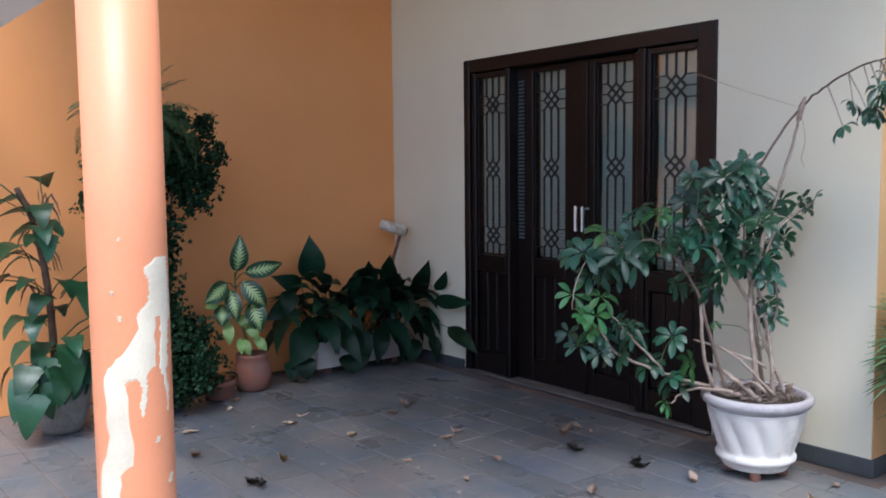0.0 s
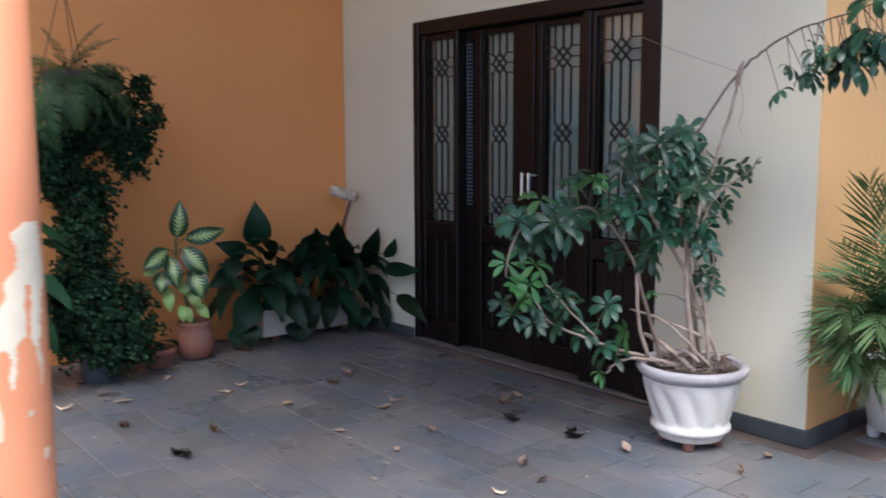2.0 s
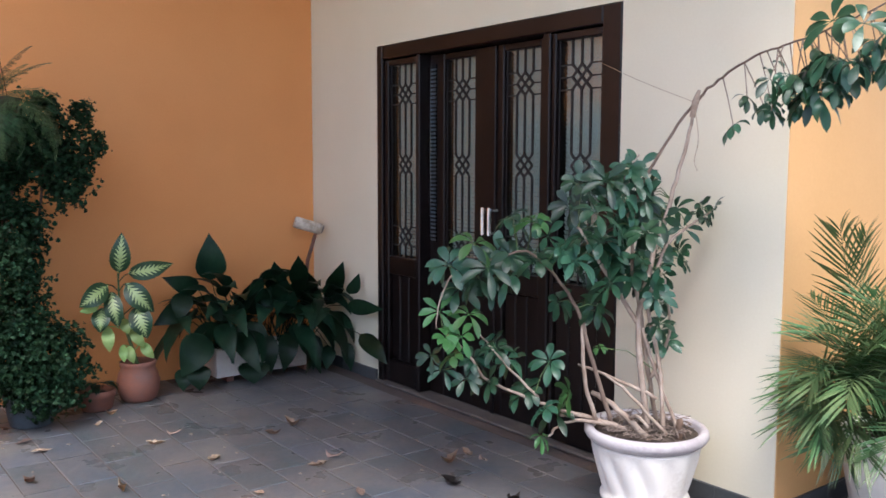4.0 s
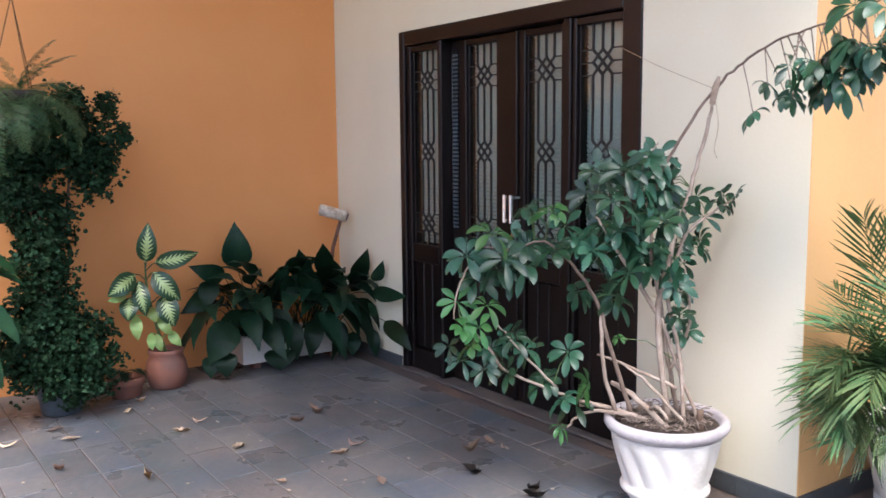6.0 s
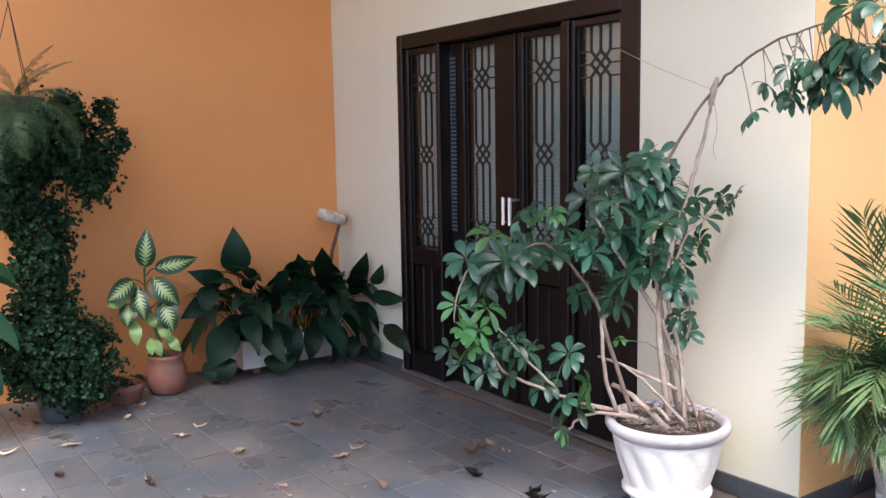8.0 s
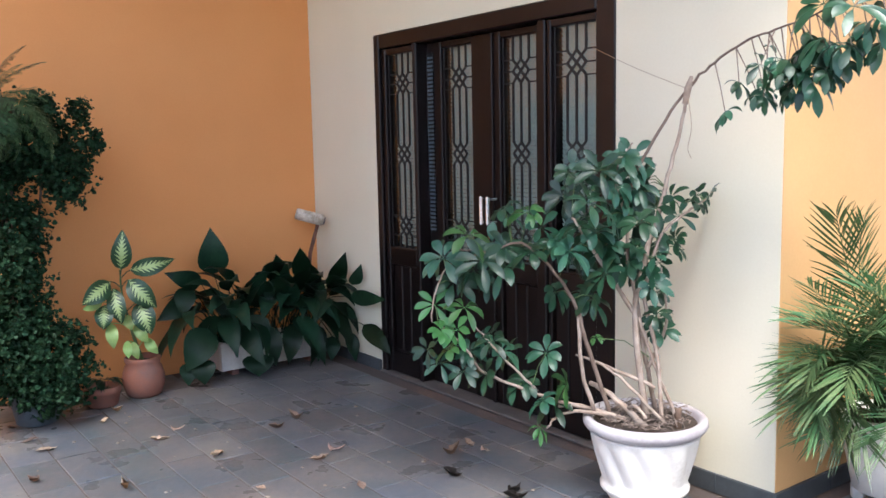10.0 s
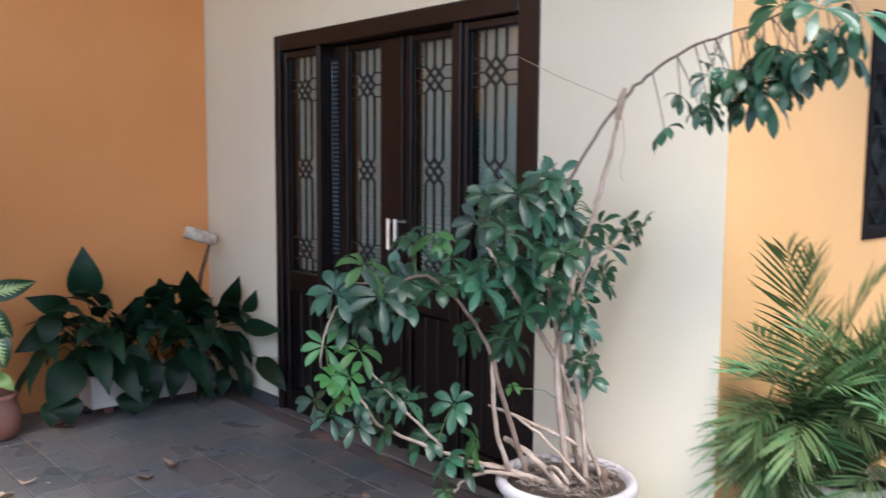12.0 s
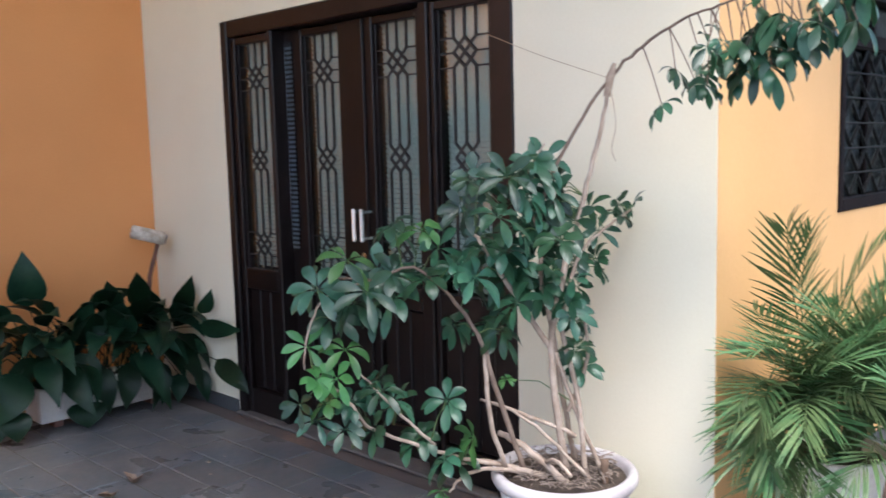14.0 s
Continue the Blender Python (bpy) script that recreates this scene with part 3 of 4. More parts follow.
def in_tree(along, z, out=0.0):
    """A point of the crown: along its spread, at height z, out towards the yard."""
    return Vector((3.30 + 0.622 * along + 0.783 * out, -0.36 + 0.783 * along - 0.622 * out, z)) - T0


def put_leaf(hub, curves, kinds, size, facing=0.75, below=False):
    """One leaf at hub, its stalk curving up from the nearest reach of the branches."""
    foot = min((p for c in curves for p in c), key=lambda p: (p - hub).length + (0.0 if below else 0.5 * max(0.0, p.z - hub.z)))
    span = hub - foot
    bm = bmesh.new()
    tube(bm, [foot, foot + span * 0.5 + Vector((0, 0, (0.03 if below else 0.14) * span.length)), hub], [0.0024, 0.0019, 0.0017], 5)
    part("leaf_stalk", bm, M_BROWNSTEM if below else M_GREENSTEM, tree)
    heading = rnd.gauss(-0.87, facing)
    m = Matrix.Translation(hub) @ Matrix.Rotation(heading, 4, "Z") @ Matrix.Rotation(rnd.uniform(-0.35, 0.35), 4, "X") @ Matrix.Scale(size * rnd.uniform(0.9, 1.1), 4)
    share("leaf", rnd.choice(kinds), tree, m)


def foliage(curves, spots, size=1.0, young=0.0, deep=0.06, kinds=None, twins=0.0):
    for along, z in spots:
        for k in range(2 if rnd.random() < twins else 1):
            hub = in_tree(along + k * rnd.uniform(-0.05, 0.05), z + k * rnd.uniform(-0.06, 0.03), rnd.gauss(0.01 - 0.09 * k, deep))
            put_leaf(hub, curves, kinds or (FANS_NEW if rnd.random() < young else FANS), size)


trunk = branch("trunk", [(3.33, -0.33, 0.35), (3.31, -0.38, 0.76), (3.33, -0.35, 1.01), (3.38, -0.31, 1.25), (3.44, -0.29, 1.48), (3.482, -0.29, 1.66)], 0.014, 0.0055)
arch = branch("branch", [(3.29, -0.40, 0.96), (3.29, -0.40, 1.25), (3.36, -0.34, 1.47), (3.487, -0.29, 1.664), (3.615, -0.29, 1.755), (3.75, -0.30, 1.81), (3.90, -0.32, 1.835), (4.06, -0.34, 1.87), (4.24, -0.34, 1.93)], 0.0068, 0.0028, M_BROWNSTEM)
low = branch("branch", [(3.22, -0.45, 0.39), (3.10, -0.63, 0.45), (3.0, -0.75, 0.51), (2.92, -0.85, 0.57), (2.88, -0.90, 0.67), (2.82, -0.98, 0.76)], 0.008, 0.004)
low2 = branch("branch", [(3.06, -0.68, 0.49), (2.98, -0.78, 0.62), (2.90, -0.87, 0.76)], 0.006, 0.003)
left = branch("branch", [(3.24, -0.44, 0.37), (3.19, -0.53, 0.69), (3.16, -0.56, 0.83), (3.11, -0.62, 0.96), (3.03, -0.72, 1.08), (2.95, -0.82, 1.05), (2.86, -0.94, 1.06)], 0.0095, 0.003, M_BROWNSTEM)
branch("stem", [(3.20, -0.50, 0.40), (3.175, -0.545, 0.60), (3.17, -0.55, 0.82)], 0.009, 0.007)
right = branch("branch", [(3.33, -0.35, 0.90), (3.37, -0.30, 1.10), (3.43, -0.22, 1.19), (3.48, -0.17, 1.24)], 0.008, 0.003)
hang = branch("branch", [(3.34, -0.33, 0.58), (3.38, -0.28, 0.76), (3.37, -0.30, 0.98)], 0.008, 0.004)
top = branch("branch", [(3.29, -0.40, 1.15), (3.26, -0.44, 1.34), (3.30, -0.39, 1.46)], 0.007, 0.003)
mid = branch("branch", [(3.32, -0.36, 0.76), (3.22, -0.48, 1.0), (3.17, -0.55, 1.14), (3.15, -0.57, 1.18)], 0.010, 0.004)
droop = branch("branch", [(3.27, -0.42, 0.37), (3.17, -0.55, 0.40), (3.12, -0.62, 0.38), (3.09, -0.65, 0.33)], 0.009, 0.004)
branch("stem", [(3.42, -0.25, 0.36), (3.36, -0.31, 0.56), (3.32, -0.37, 0.78)], 0.008, 0.007)
branch("stem", [(3.40, -0.32, 0.36), (3.37, -0.32, 0.62), (3.33, -0.36, 0.88)], 0.009, 0.008)
branch("stem", [(3.30, -0.24, 0.36), (3.31, -0.33, 0.65), (3.30, -0.39, 0.97)], 0.010, 0.008)
branch("cut_stub", [(3.38, -0.40, 0.36), (3.24, -0.44, 0.46), (3.15, -0.47, 0.50)], 0.013, 0.010)
branch("cut_stub", [(3.30, -0.42, 0.37), (3.15, -0.52, 0.41), (3.07, -0.57, 0.405)], 0.011, 0.008)
branch("cut_stub", [(3.37, -0.33, 0.50), (3.18, -0.44, 0.58), (3.08, -0.48, 0.60)], 0.008, 0.005)
branch("cut_stub", [(3.24, -0.38, 0.37), (3.37, -0.45, 0.45), (3.46, -0.49, 0.43)], 0.008, 0.006)
branch("cut_stub", [(3.43, -0.34, 0.37), (3.31, -0.44, 0.53), (3.21, -0.49, 0.60)], 0.007, 0.004)
branch("cut_stub", [(3.46, -0.30, 0.35), (3.462, -0.302, 0.43)], 0.014, 0.013, M_DRYSTEM)
tail = branch("branch", [(2.95, -0.82, 1.05), (2.85, -0.94, 1.0), (2.81, -0.99, 0.88), (2.80, -1.0, 0.77)], 0.004, 0.0025)
foliage([left, tail], [(-0.76, 1.02), (-0.59, 0.93), (-0.66, 0.96), (-0.72, 0.92), (-0.61, 1.02), (-0.55, 0.99)], 0.94, 0.0, 0.05, None, 0.5)
foliage([left], [(-0.66, 1.11)], 1.0, 1.0)
foliage([low, low2], [(-0.80, 0.825), (-0.68, 0.825), (-0.71, 0.745), (-0.745, 0.665), (-0.77, 0.74)], 0.80, 1.0, 0.05)
foliage([low, low2], [(-0.665, 0.64), (-0.83, 0.665), (-0.575, 0.71), (-0.60, 0.56), (-0.53, 0.64), (-0.78, 0.60), (-0.61, 0.70), (-0.69, 0.57)], 0.74, 0.0, 0.06, None, 0.4)
foliage([low, droop], [(-0.445, 0.515), (-0.28, 0.52), (-0.36, 0.64), (-0.33, 0.42), (-0.38, 0.46), (-0.47, 0.49)], 0.85, 0.15, 0.04)
foliage([droop], [(-0.385, 0.335)], 0.6, 1.0, 0.02, [recolour(w, M_SCHEF_NEW) for w in LIMP])
foliage([left, mid], [(-0.52, 1.22), (-0.52, 1.06), (-0.42, 1.045), (-0.325, 1.09), (-0.28, 1.06), (-0.17, 1.10), (-0.115, 1.07), (-0.31, 0.86), (-0.18, 0.87), (-0.07, 1.0), (-0.375, 1.14), (-0.245, 0.985), (-0.135, 0.96), (-0.235, 1.14)], 0.92, 0.0, 0.07, None, 0.9)
foliage([left, mid], [(-0.426, 1.20)], 1.0, 1.0)
foliage([trunk, top, mid], [(-0.24, 1.33), (-0.27, 1.24), (-0.21, 1.245), (-0.09, 1.295), (-0.045, 1.245), (-0.14, 1.27), (-0.20, 1.175), (-0.115, 1.185), (-0.03, 1.17), (0.035, 1.29), (-0.07, 1.40), (0.0, 1.05), (-0.16, 1.36), (0.02, 1.22), (0.05, 1.14), (0.08, 1.25), (0.0, 1.30), (0.06, 1.02), (0.02, 1.36)], 0.88, 0.0, 0.07, None, 0.85)
foliage([top], [(-0.116, 1.38), (-0.02, 1.41)], 0.9, 0.7, 0.04)
foliage([right], [(0.285, 1.245), (0.17, 1.17), (0.23, 1.22), (0.135, 1.245), (0.15, 1.08), (0.07, 1.095)], 0.72, 0.1, 0.04, None, 0.3)
foliage([hang, trunk], [(0.04, 0.96), (0.095, 0.985), (0.085, 0.87), (0.065, 0.80), (0.10, 0.715), (0.045, 0.915)], 0.72, 0.15, 0.04, None, 0.3)
foliage([hang], [(-0.155, 0.69)], 0.42, 1.0, 0.02)
for x, z in ((3.726, 1.675), (3.79, 1.70), (3.72, 1.575), (3.83, 1.62), (3.845, 1.75), (3.87, 1.665), (3.91, 1.63), (3.975, 1.815), (3.985, 1.75), (3.945, 1.73), (4.035, 1.745), (4.095, 1.77), (4.105, 1.72), (4.16, 1.825),
             (3.90, 1.71), (3.96, 1.67), (4.02, 1.66), (3.76, 1.64), (3.80, 1.655), (3.87, 1.72), (3.93, 1.69), (4.06, 1.75), (4.12, 1.79), (3.99, 1.78), (4.15, 1.755), (4.21, 1.76), (4.245, 1.825), (4.07, 1.885), (4.24, 1.855), (4.045, 1.79), (4.185, 1.86), (4.0, 1.70), (4.08, 1.69)):
    small = 0.72 if x < 3.93 else 0.90
    put_leaf(Vector((x, -0.33 + rnd.gauss(0, 0.05), z - 0.012)) - T0, [arch], LIMP if z < 1.86 else FANS, small, 1.1, True)
bm = bmesh.new()
for i in range(330):
    a, r = rnd.uniform(0, 6.28), 0.19 * math.sqrt(rnd.random())
    p = Vector((r * math.cos(a), r * math.sin(a), rnd.uniform(0.008, 0.035)))
    d = Vector((rnd.uniform(-1, 1), rnd.uniform(-1, 1), rnd.uniform(-0.15, 0.25))).normalized() * rnd.uniform(0.02, 0.06)
    q = p + d
    if math.hypot(q.x, q.y) < 0.2:
        tube(bm, [p, p + d * 0.5 + Vector((0, 0, 0.006)), q], rnd.uniform(0.001, 0.0026), 4)
tagged(part("twig_litter", bm, mat("dead_twigs", (0.28, 0.22, 0.18), (0.11, 0.08, 0.065), 0.9, 30, 80, 0.4), tree, "dry twigs and roots on the soil"), kind="stuff")
bm = bmesh.new()
tube(bm, spline([(2.722, -0.008, 1.895), (3.1, -0.16, 1.77), (3.482, -0.295, 1.655)], 8), 0.0013, 5)
st = part("line", bm, M_TWINE, None)
st.name = "twine"
tagged(st, "thin brown twine tying the arching branch to the door", "twine")
bm = bmesh.new()
tube(bm, [(3.462, -0.30, 1.60), (3.475, -0.30, 1.66), (3.49, -0.30, 1.70)], [0.011, 0.013, 0.006], 8)
part("dry_stub", bm, M_STEM, None).parent = tree
bpy.data.objects["dry_stub"].location = Vector((0.012, 0, 0)) - T0
bm = bmesh.new()
tube(bm, spline([(3.47, -0.30, 1.65), (3.50, -0.31, 1.52), (3.485, -0.31, 1.44), (3.50, -0.31, 1.40)], 5), 0.0014, 4)
o = part("loose_twine_end", bm, M_TWINE, tree)
o.location = Vector((0.012, 0, 0)) - T0


# ---- planter of peace lilies ----
def simple_pot(name, loc, prof, material, label, n=40, soil=None):
    e = tagged(empty(name, loc), label, "plant pot")
    bm = bmesh.new()
    lathe(bm, prof, n)
    part("body", bm, material, e, "", True)
    if soil:
        soil_disc(soil[0], soil[1], e, 5)
    return e


planter = tagged(empty("planter", (0.21, -0.51, 0)), "long white painted cement trough beside the orange wall", "planter")
for d in ((0.075, 0.105, -0.38, 0.38, 0.04, 0.225), (-0.105, -0.075, -0.38, 0.38, 0.04, 0.225), (-0.0745, 0.0745, -0.38, -0.35, 0.04, 0.224), (-0.0745, 0.0745, 0.35, 0.38, 0.04, 0.224)):
    boxpart("side", d, M_URN, planter, 0.006)
boxpart("bottom", (-0.0745, 0.0745, -0.3495, 0.3495, 0.04, 0.065), M_URN, planter, 0)
boxpart("soil", (-0.0745, 0.0745, -0.3495, 0.3495, 0.066, 0.20), M_SOIL, planter, 0, "dark potting soil")
for y in (-0.30, 0.26):
    boxpart("foot", (-0.08, 0.08, y, y + 0.05, 0.0, 0.0395), M_TERRA, planter, 0.004, "reddish brick foot")


def lily_leaf(i, lp, rise, reach, length, width, droop):
    """A long stalk that carries one broad pointed blade."""
    bm = bmesh.new()
    stalk = [Vector((reach * t, 0, lp * math.sin(t * rise) / math.sin(rise))) for t in (0, 0.33, 0.66, 1.0)]
    tube(bm, stalk, [0.004, 0.0035, 0.003, 0.0025], 5, False)
    a = math.atan2(stalk[-1].z - stalk[-2].z, stalk[-1].x - stalk[-2].x)
    cur = [p + stalk[-1] for p in bent(length, droop, 8, a)]
    blade(bm, cur, width, pointed, 0.30, None, 0.10, i)
    return mesh_of("leaf", bm, M_SPATH)


LILY = [lily_leaf(0, 0.36, 1.5, 0.08, 0.31, 0.135, 0.35), lily_leaf(1, 0.27, 1.7, 0.13, 0.30, 0.122, 1.7), lily_leaf(2, 0.21, 2.0, 0.18, 0.31, 0.125, 1.3),
        lily_leaf(3, 0.15, 2.2, 0.20, 0.31, 0.122, 1.0), lily_leaf(4, 0.33, 1.6, 0.11, 0.28, 0.112, 1.3), lily_leaf(5, 0.06, 2.8, 0.19, 0.29, 0.128, 0.5)]
lily = tagged(empty("peace_lily", (0.21, -0.51, 0.20)), "dense peace lilies with large glossy dark green leaves", "potted plant")
rnd = random.Random(21)


def lily_place(v, m):
    """Adds a leaf unless it would reach into a wall or the floor."""
    for p in list(LILY[v].vertices)[::4]:
        q = Vector((0.21, -0.51, 0.20)) + m @ p.co
        if q.x < 0.01 or q.y > -0.012 or q.z < 0.012:
            return
    share("leaf", LILY[v], lily, m)


for i in range(72):
    y = rnd.uniform(-0.35, 0.35)
    az = rnd.gauss(0.0, 0.9) + 0.9 * y / 0.35
    v = rnd.choice((1, 1, 1, 1, 2, 2, 3, 4, 4, 4))
    az = max(-1.75, min(1.65, az))
    lily_place(v, aim((rnd.uniform(-0.03, 0.06), y, 0), az, rnd.uniform(-0.2, 0.2), rnd.uniform(-0.5, 0.5), rnd.uniform(0.8, 1.15)))
for i in range(24):
    lily_place(0, aim((rnd.uniform(-0.03, 0.05), rnd.uniform(-0.33, 0.36), 0), rnd.uniform(-1.6, 1.6), rnd.uniform(-0.35, 0.0), rnd.uniform(-0.6, 0.6), rnd.uniform(0.65, 1.0)))
for y, az, v, s in ((0.30, -0.4, 0, 1.0), (0.15, -0.5, 0, 0.95), (-0.32, -1.2, 2, 1.15), (-0.34, -1.5, 3, 1.15), (0.33, 0.4, 2, 1.0), (0.30, 0.2, 3, 1.1), (0.35, 0.3, 1, 1.0), (0.1, 0.1, 3, 1.1), (0.34, -0.2, 4, 1.05)):
    lily_place(v, aim((0.03, y, 0), az, 0.0, 0.1, s))


def broad_leaf(foot, tip, width, i):
    """A large blade turned to the yard, from its foot to its tip, on a stalk that rises out of the trough."""
    base = Vector((0.21, -0.51, 0.20))
    foot, tip = Vector(foot) - base, Vector(tip) - base
    run, out = tip - foot, Vector((0.94, -0.34, 0.1))
    cur = [foot + run * t + out * 0.16 * run.length * math.sin(math.pi * t) for t in [k / 9 for k in range(10)]]
    root = Vector((rnd.uniform(0.0, 0.05), max(-0.34, min(0.34, foot.y * 0.8)), 0.0))
    bm = bmesh.new()
    tube(bm, spline([root, root * 0.55 + foot * 0.45 + Vector((-0.03, 0, 0.10)), foot], 4), 0.003, 5, False)
    blade(bm, cur, width, pointed, 0.28, out.cross(run), 0.08, i)
    share("leaf", mesh_of("leaf", bm, M_SPATH), lily, Matrix.Identity(4))


high = [(0.22, -0.85, 0.66, -0.88, 0.97, 0.178), (0.3, -0.97, 0.62, -1.22, 0.72, 0.115), (0.32, -1.06, 0.53, -1.29, 0.43, 0.125), (0.42, -0.99, 0.35, -1.16, 0.11, 0.192), (0.46, -1.05, 0.17, -1.06, 0.02, 0.138), (0.42, -1.12, 0.15, -1.15, 0.02, 0.104), (0.5, -0.7, 0.15, -0.72, 0.02, 0.184), (0.4, -0.69, 0.4, -0.65, 0.14, 0.184), (0.42, -0.4, 0.3, -0.47, 0.04, 0.125), (0.42, -0.56, 0.3, -0.56, 0.04, 0.109), (0.26, -0.54, 0.64, -0.29, 0.69, 0.1), (0.36, -0.91, 0.51, -0.75, 0.43, 0.125)]
low_leaves = [(0.26, -0.15, 0.47, -0.28, 0.74, 0.146), (0.36, -0.08, 0.41, -0.08, 0.19, 0.109), (0.42, -0.21, 0.26, -0.25, 0.02, 0.096), (0.46, -0.13, 0.18, -0.17, 0.02, 0.096), (0.42, -0.85, 0.38, -0.89, 0.24, 0.125), (0.34, -1.08, 0.61, -1.14, 0.44, 0.121), (0.34, -0.45, 0.58, -0.6, 0.45, 0.125)]
for i, (x, y0, z0, y1, z1, w) in enumerate(high + low_leaves):
    broad_leaf((x - 0.05, y0, z0), (x, y1, z1), w * 1.1, i)
for i, (x0, z0, x1, z1, w) in enumerate(((0.34, 0.54, 0.5, 0.76, 0.129), (0.6, 0.55, 0.7, 0.7, 0.094), (0.57, 0.47, 0.99, 0.5, 0.11), (0.73, 0.3, 1.03, 0.15, 0.123), (0.54, 0.22, 0.59, 0.02, 0.098), (0.44, 0.36, 0.63, 0.32, 0.084))):
    broad_leaf((x0, -0.07, z0), (x1, -0.055, z1), w * 0.95, 40 + i)

# ---- paint roller in the corner ----
roller = tagged(empty("paint_roller", (0.19, -0.15, 0.985)), "worn white paint roller on a reddish stick in the corner", "paint roller")
ax = Vector((0.35, 0.85, -0.28)).normalized()
bm = bmesh.new()
tube(bm, [ax * -0.098, ax * -0.095, ax * -0.088, ax * 0.088, ax * 0.095, ax * 0.098], [0.030, 0.036, 0.040, 0.040, 0.036, 0.030], 20)
part("sleeve", bm, mat("dirty_roller_fleece", (0.70, 0.64, 0.55), (0.40, 0.33, 0.25), 0.9, 22, 90, 0.6), roller, "dirty white roller sleeve", True)
bm = bmesh.new()
tube(bm, [ax * 0.105, ax * 0.107], 0.03, 16)
part("end_cap", bm, M_GREYPOT, roller)
bm = bmesh.new()
tube(bm, [ax * 0.06 + Vector((0.0, 0, -0.02)), (-0.03, 0.01, -0.25), (-0.08, -0.06, -0.975)], [0.012, 0.014, 0.014], 10)
part("stick", bm, mat("reddish_stick", (0.17, 0.07, 0.045), (0.10, 0.045, 0.03), 0.6, 15, 60, 0.2), roller, "reddish wooden stick", True)

# ---- dumb cane in a round clay pot ----
simple_pot("plant_pot", (0.36, -1.40, 0), [(0.085, 0), (0.105, 0.02), (0.122, 0.07), (0.124, 0.12), (0.112, 0.17), (0.098, 0.20), (0.104, 0.215), (0.106, 0.235), (0.098, 0.24), (0.09, 0.232), (0.088, 0.20)], M_TERRA,
           "round weathered terracotta pot on the slate floor", 40, (0.092, 0.205))
cane = tagged(empty("dumb_cane", (0.36, -1.40, 0.21)), "dumb cane with cream-hearted variegated green leaves", "potted plant")
bm = bmesh.new()
tube(bm, spline([(0, 0, 0), (-0.02, -0.05, 0.2), (-0.03, -0.085, 0.40), (-0.03, -0.09, 0.56)], 5), [0.012 - 0.0005 * k for k in range(16)], 8)
part("stem", bm, M_GREENSTEM, cane, "", True)


def cane_leaf(y0, z0, y1, z1, width, material, i):
    """A broad blade from its foot to its tip, arching out into the room, on a short stalk from the stem."""
    foot, tip = Vector((0.0, y0 + 1.40, z0 - 0.21)), Vector((0.05, y1 + 1.40, z1 - 0.21))
    run = tip - foot
    out = Vector((0.95, -0.30, 0.0))
    cur = [foot + run * t + out * 0.22 * run.length * math.sin(math.pi * t) for t in [k / 10 for k in range(11)]]
    bm = bmesh.new()
    h = max(0.03, min(0.55, foot.z - 0.05))
    root = Vector((-0.03 * h / 0.4, -0.088 * min(1.0, h / 0.4), h))
    tube(bm, [root, root * 0.4 + foot * 0.6 + Vector((0.01, 0, 0.012)), foot], 0.0032, 5, False)
    blade(bm, cur, width, lance, 0.16, out.cross(run), 0.05, i)
    share("leaf", mesh_of("leaf", bm, material), cane, Matrix.Identity(4))


for i, (y0, z0, y1, z1, w, pale) in enumerate(((-1.491, 0.775, -1.484, 1.015, 0.112, 0), (-1.44, 0.765, -1.187, 0.815, 0.105, 0), (-1.455, 0.71, -1.31, 0.53, 0.125, 0), (-1.40, 0.57, -1.355, 0.375, 0.13, 0), (-1.56, 0.71, -1.735, 0.60, 0.115, 0),
                                                (-1.545, 0.665, -1.52, 0.46, 0.10, 0), (-1.60, 0.575, -1.625, 0.44, 0.10, 0), (-1.61, 0.595, -1.735, 0.575, 0.05, 1), (-1.57, 0.465, -1.575, 0.32, 0.068, 1), (-1.475, 0.50, -1.465, 0.415, 0.06, 1),
                                                (-1.43, 0.44, -1.375, 0.325, 0.065, 1), (-1.485, 0.345, -1.495, 0.25, 0.05, 1), (-1.455, 0.335, -1.44, 0.235, 0.055, 1), (-1.375, 0.345, -1.32, 0.25, 0.06, 1))):
    cane_leaf(y0, z0, y1, z1, w * 1.05, M_PALE if pale else M_DIEF, i)

# ---- small clay pot ----
simple_pot("plant_pot", (0.42, -1.66, 0), [(0.075, 0), (0.085, 0.01), (0.098, 0.075), (0.104, 0.08), (0.106, 0.115), (0.098, 0.118), (0.092, 0.10)], M_TERRA, "small terracotta pot with a seedling in it", 32, (0.094, 0.095))
seedling = tagged(empty("seedling", (0.42, -1.66, 0.10)), "small sparse seedling with dark leaves", "potted plant")
rnd = random.Random(5)
for i in range(12):
    share("leaf", LILY[3], seedling, aim((rnd.uniform(-0.03, 0.03), rnd.uniform(-0.03, 0.03), 0), rnd.uniform(0, 6.28), 0.3, 0, 0.28))


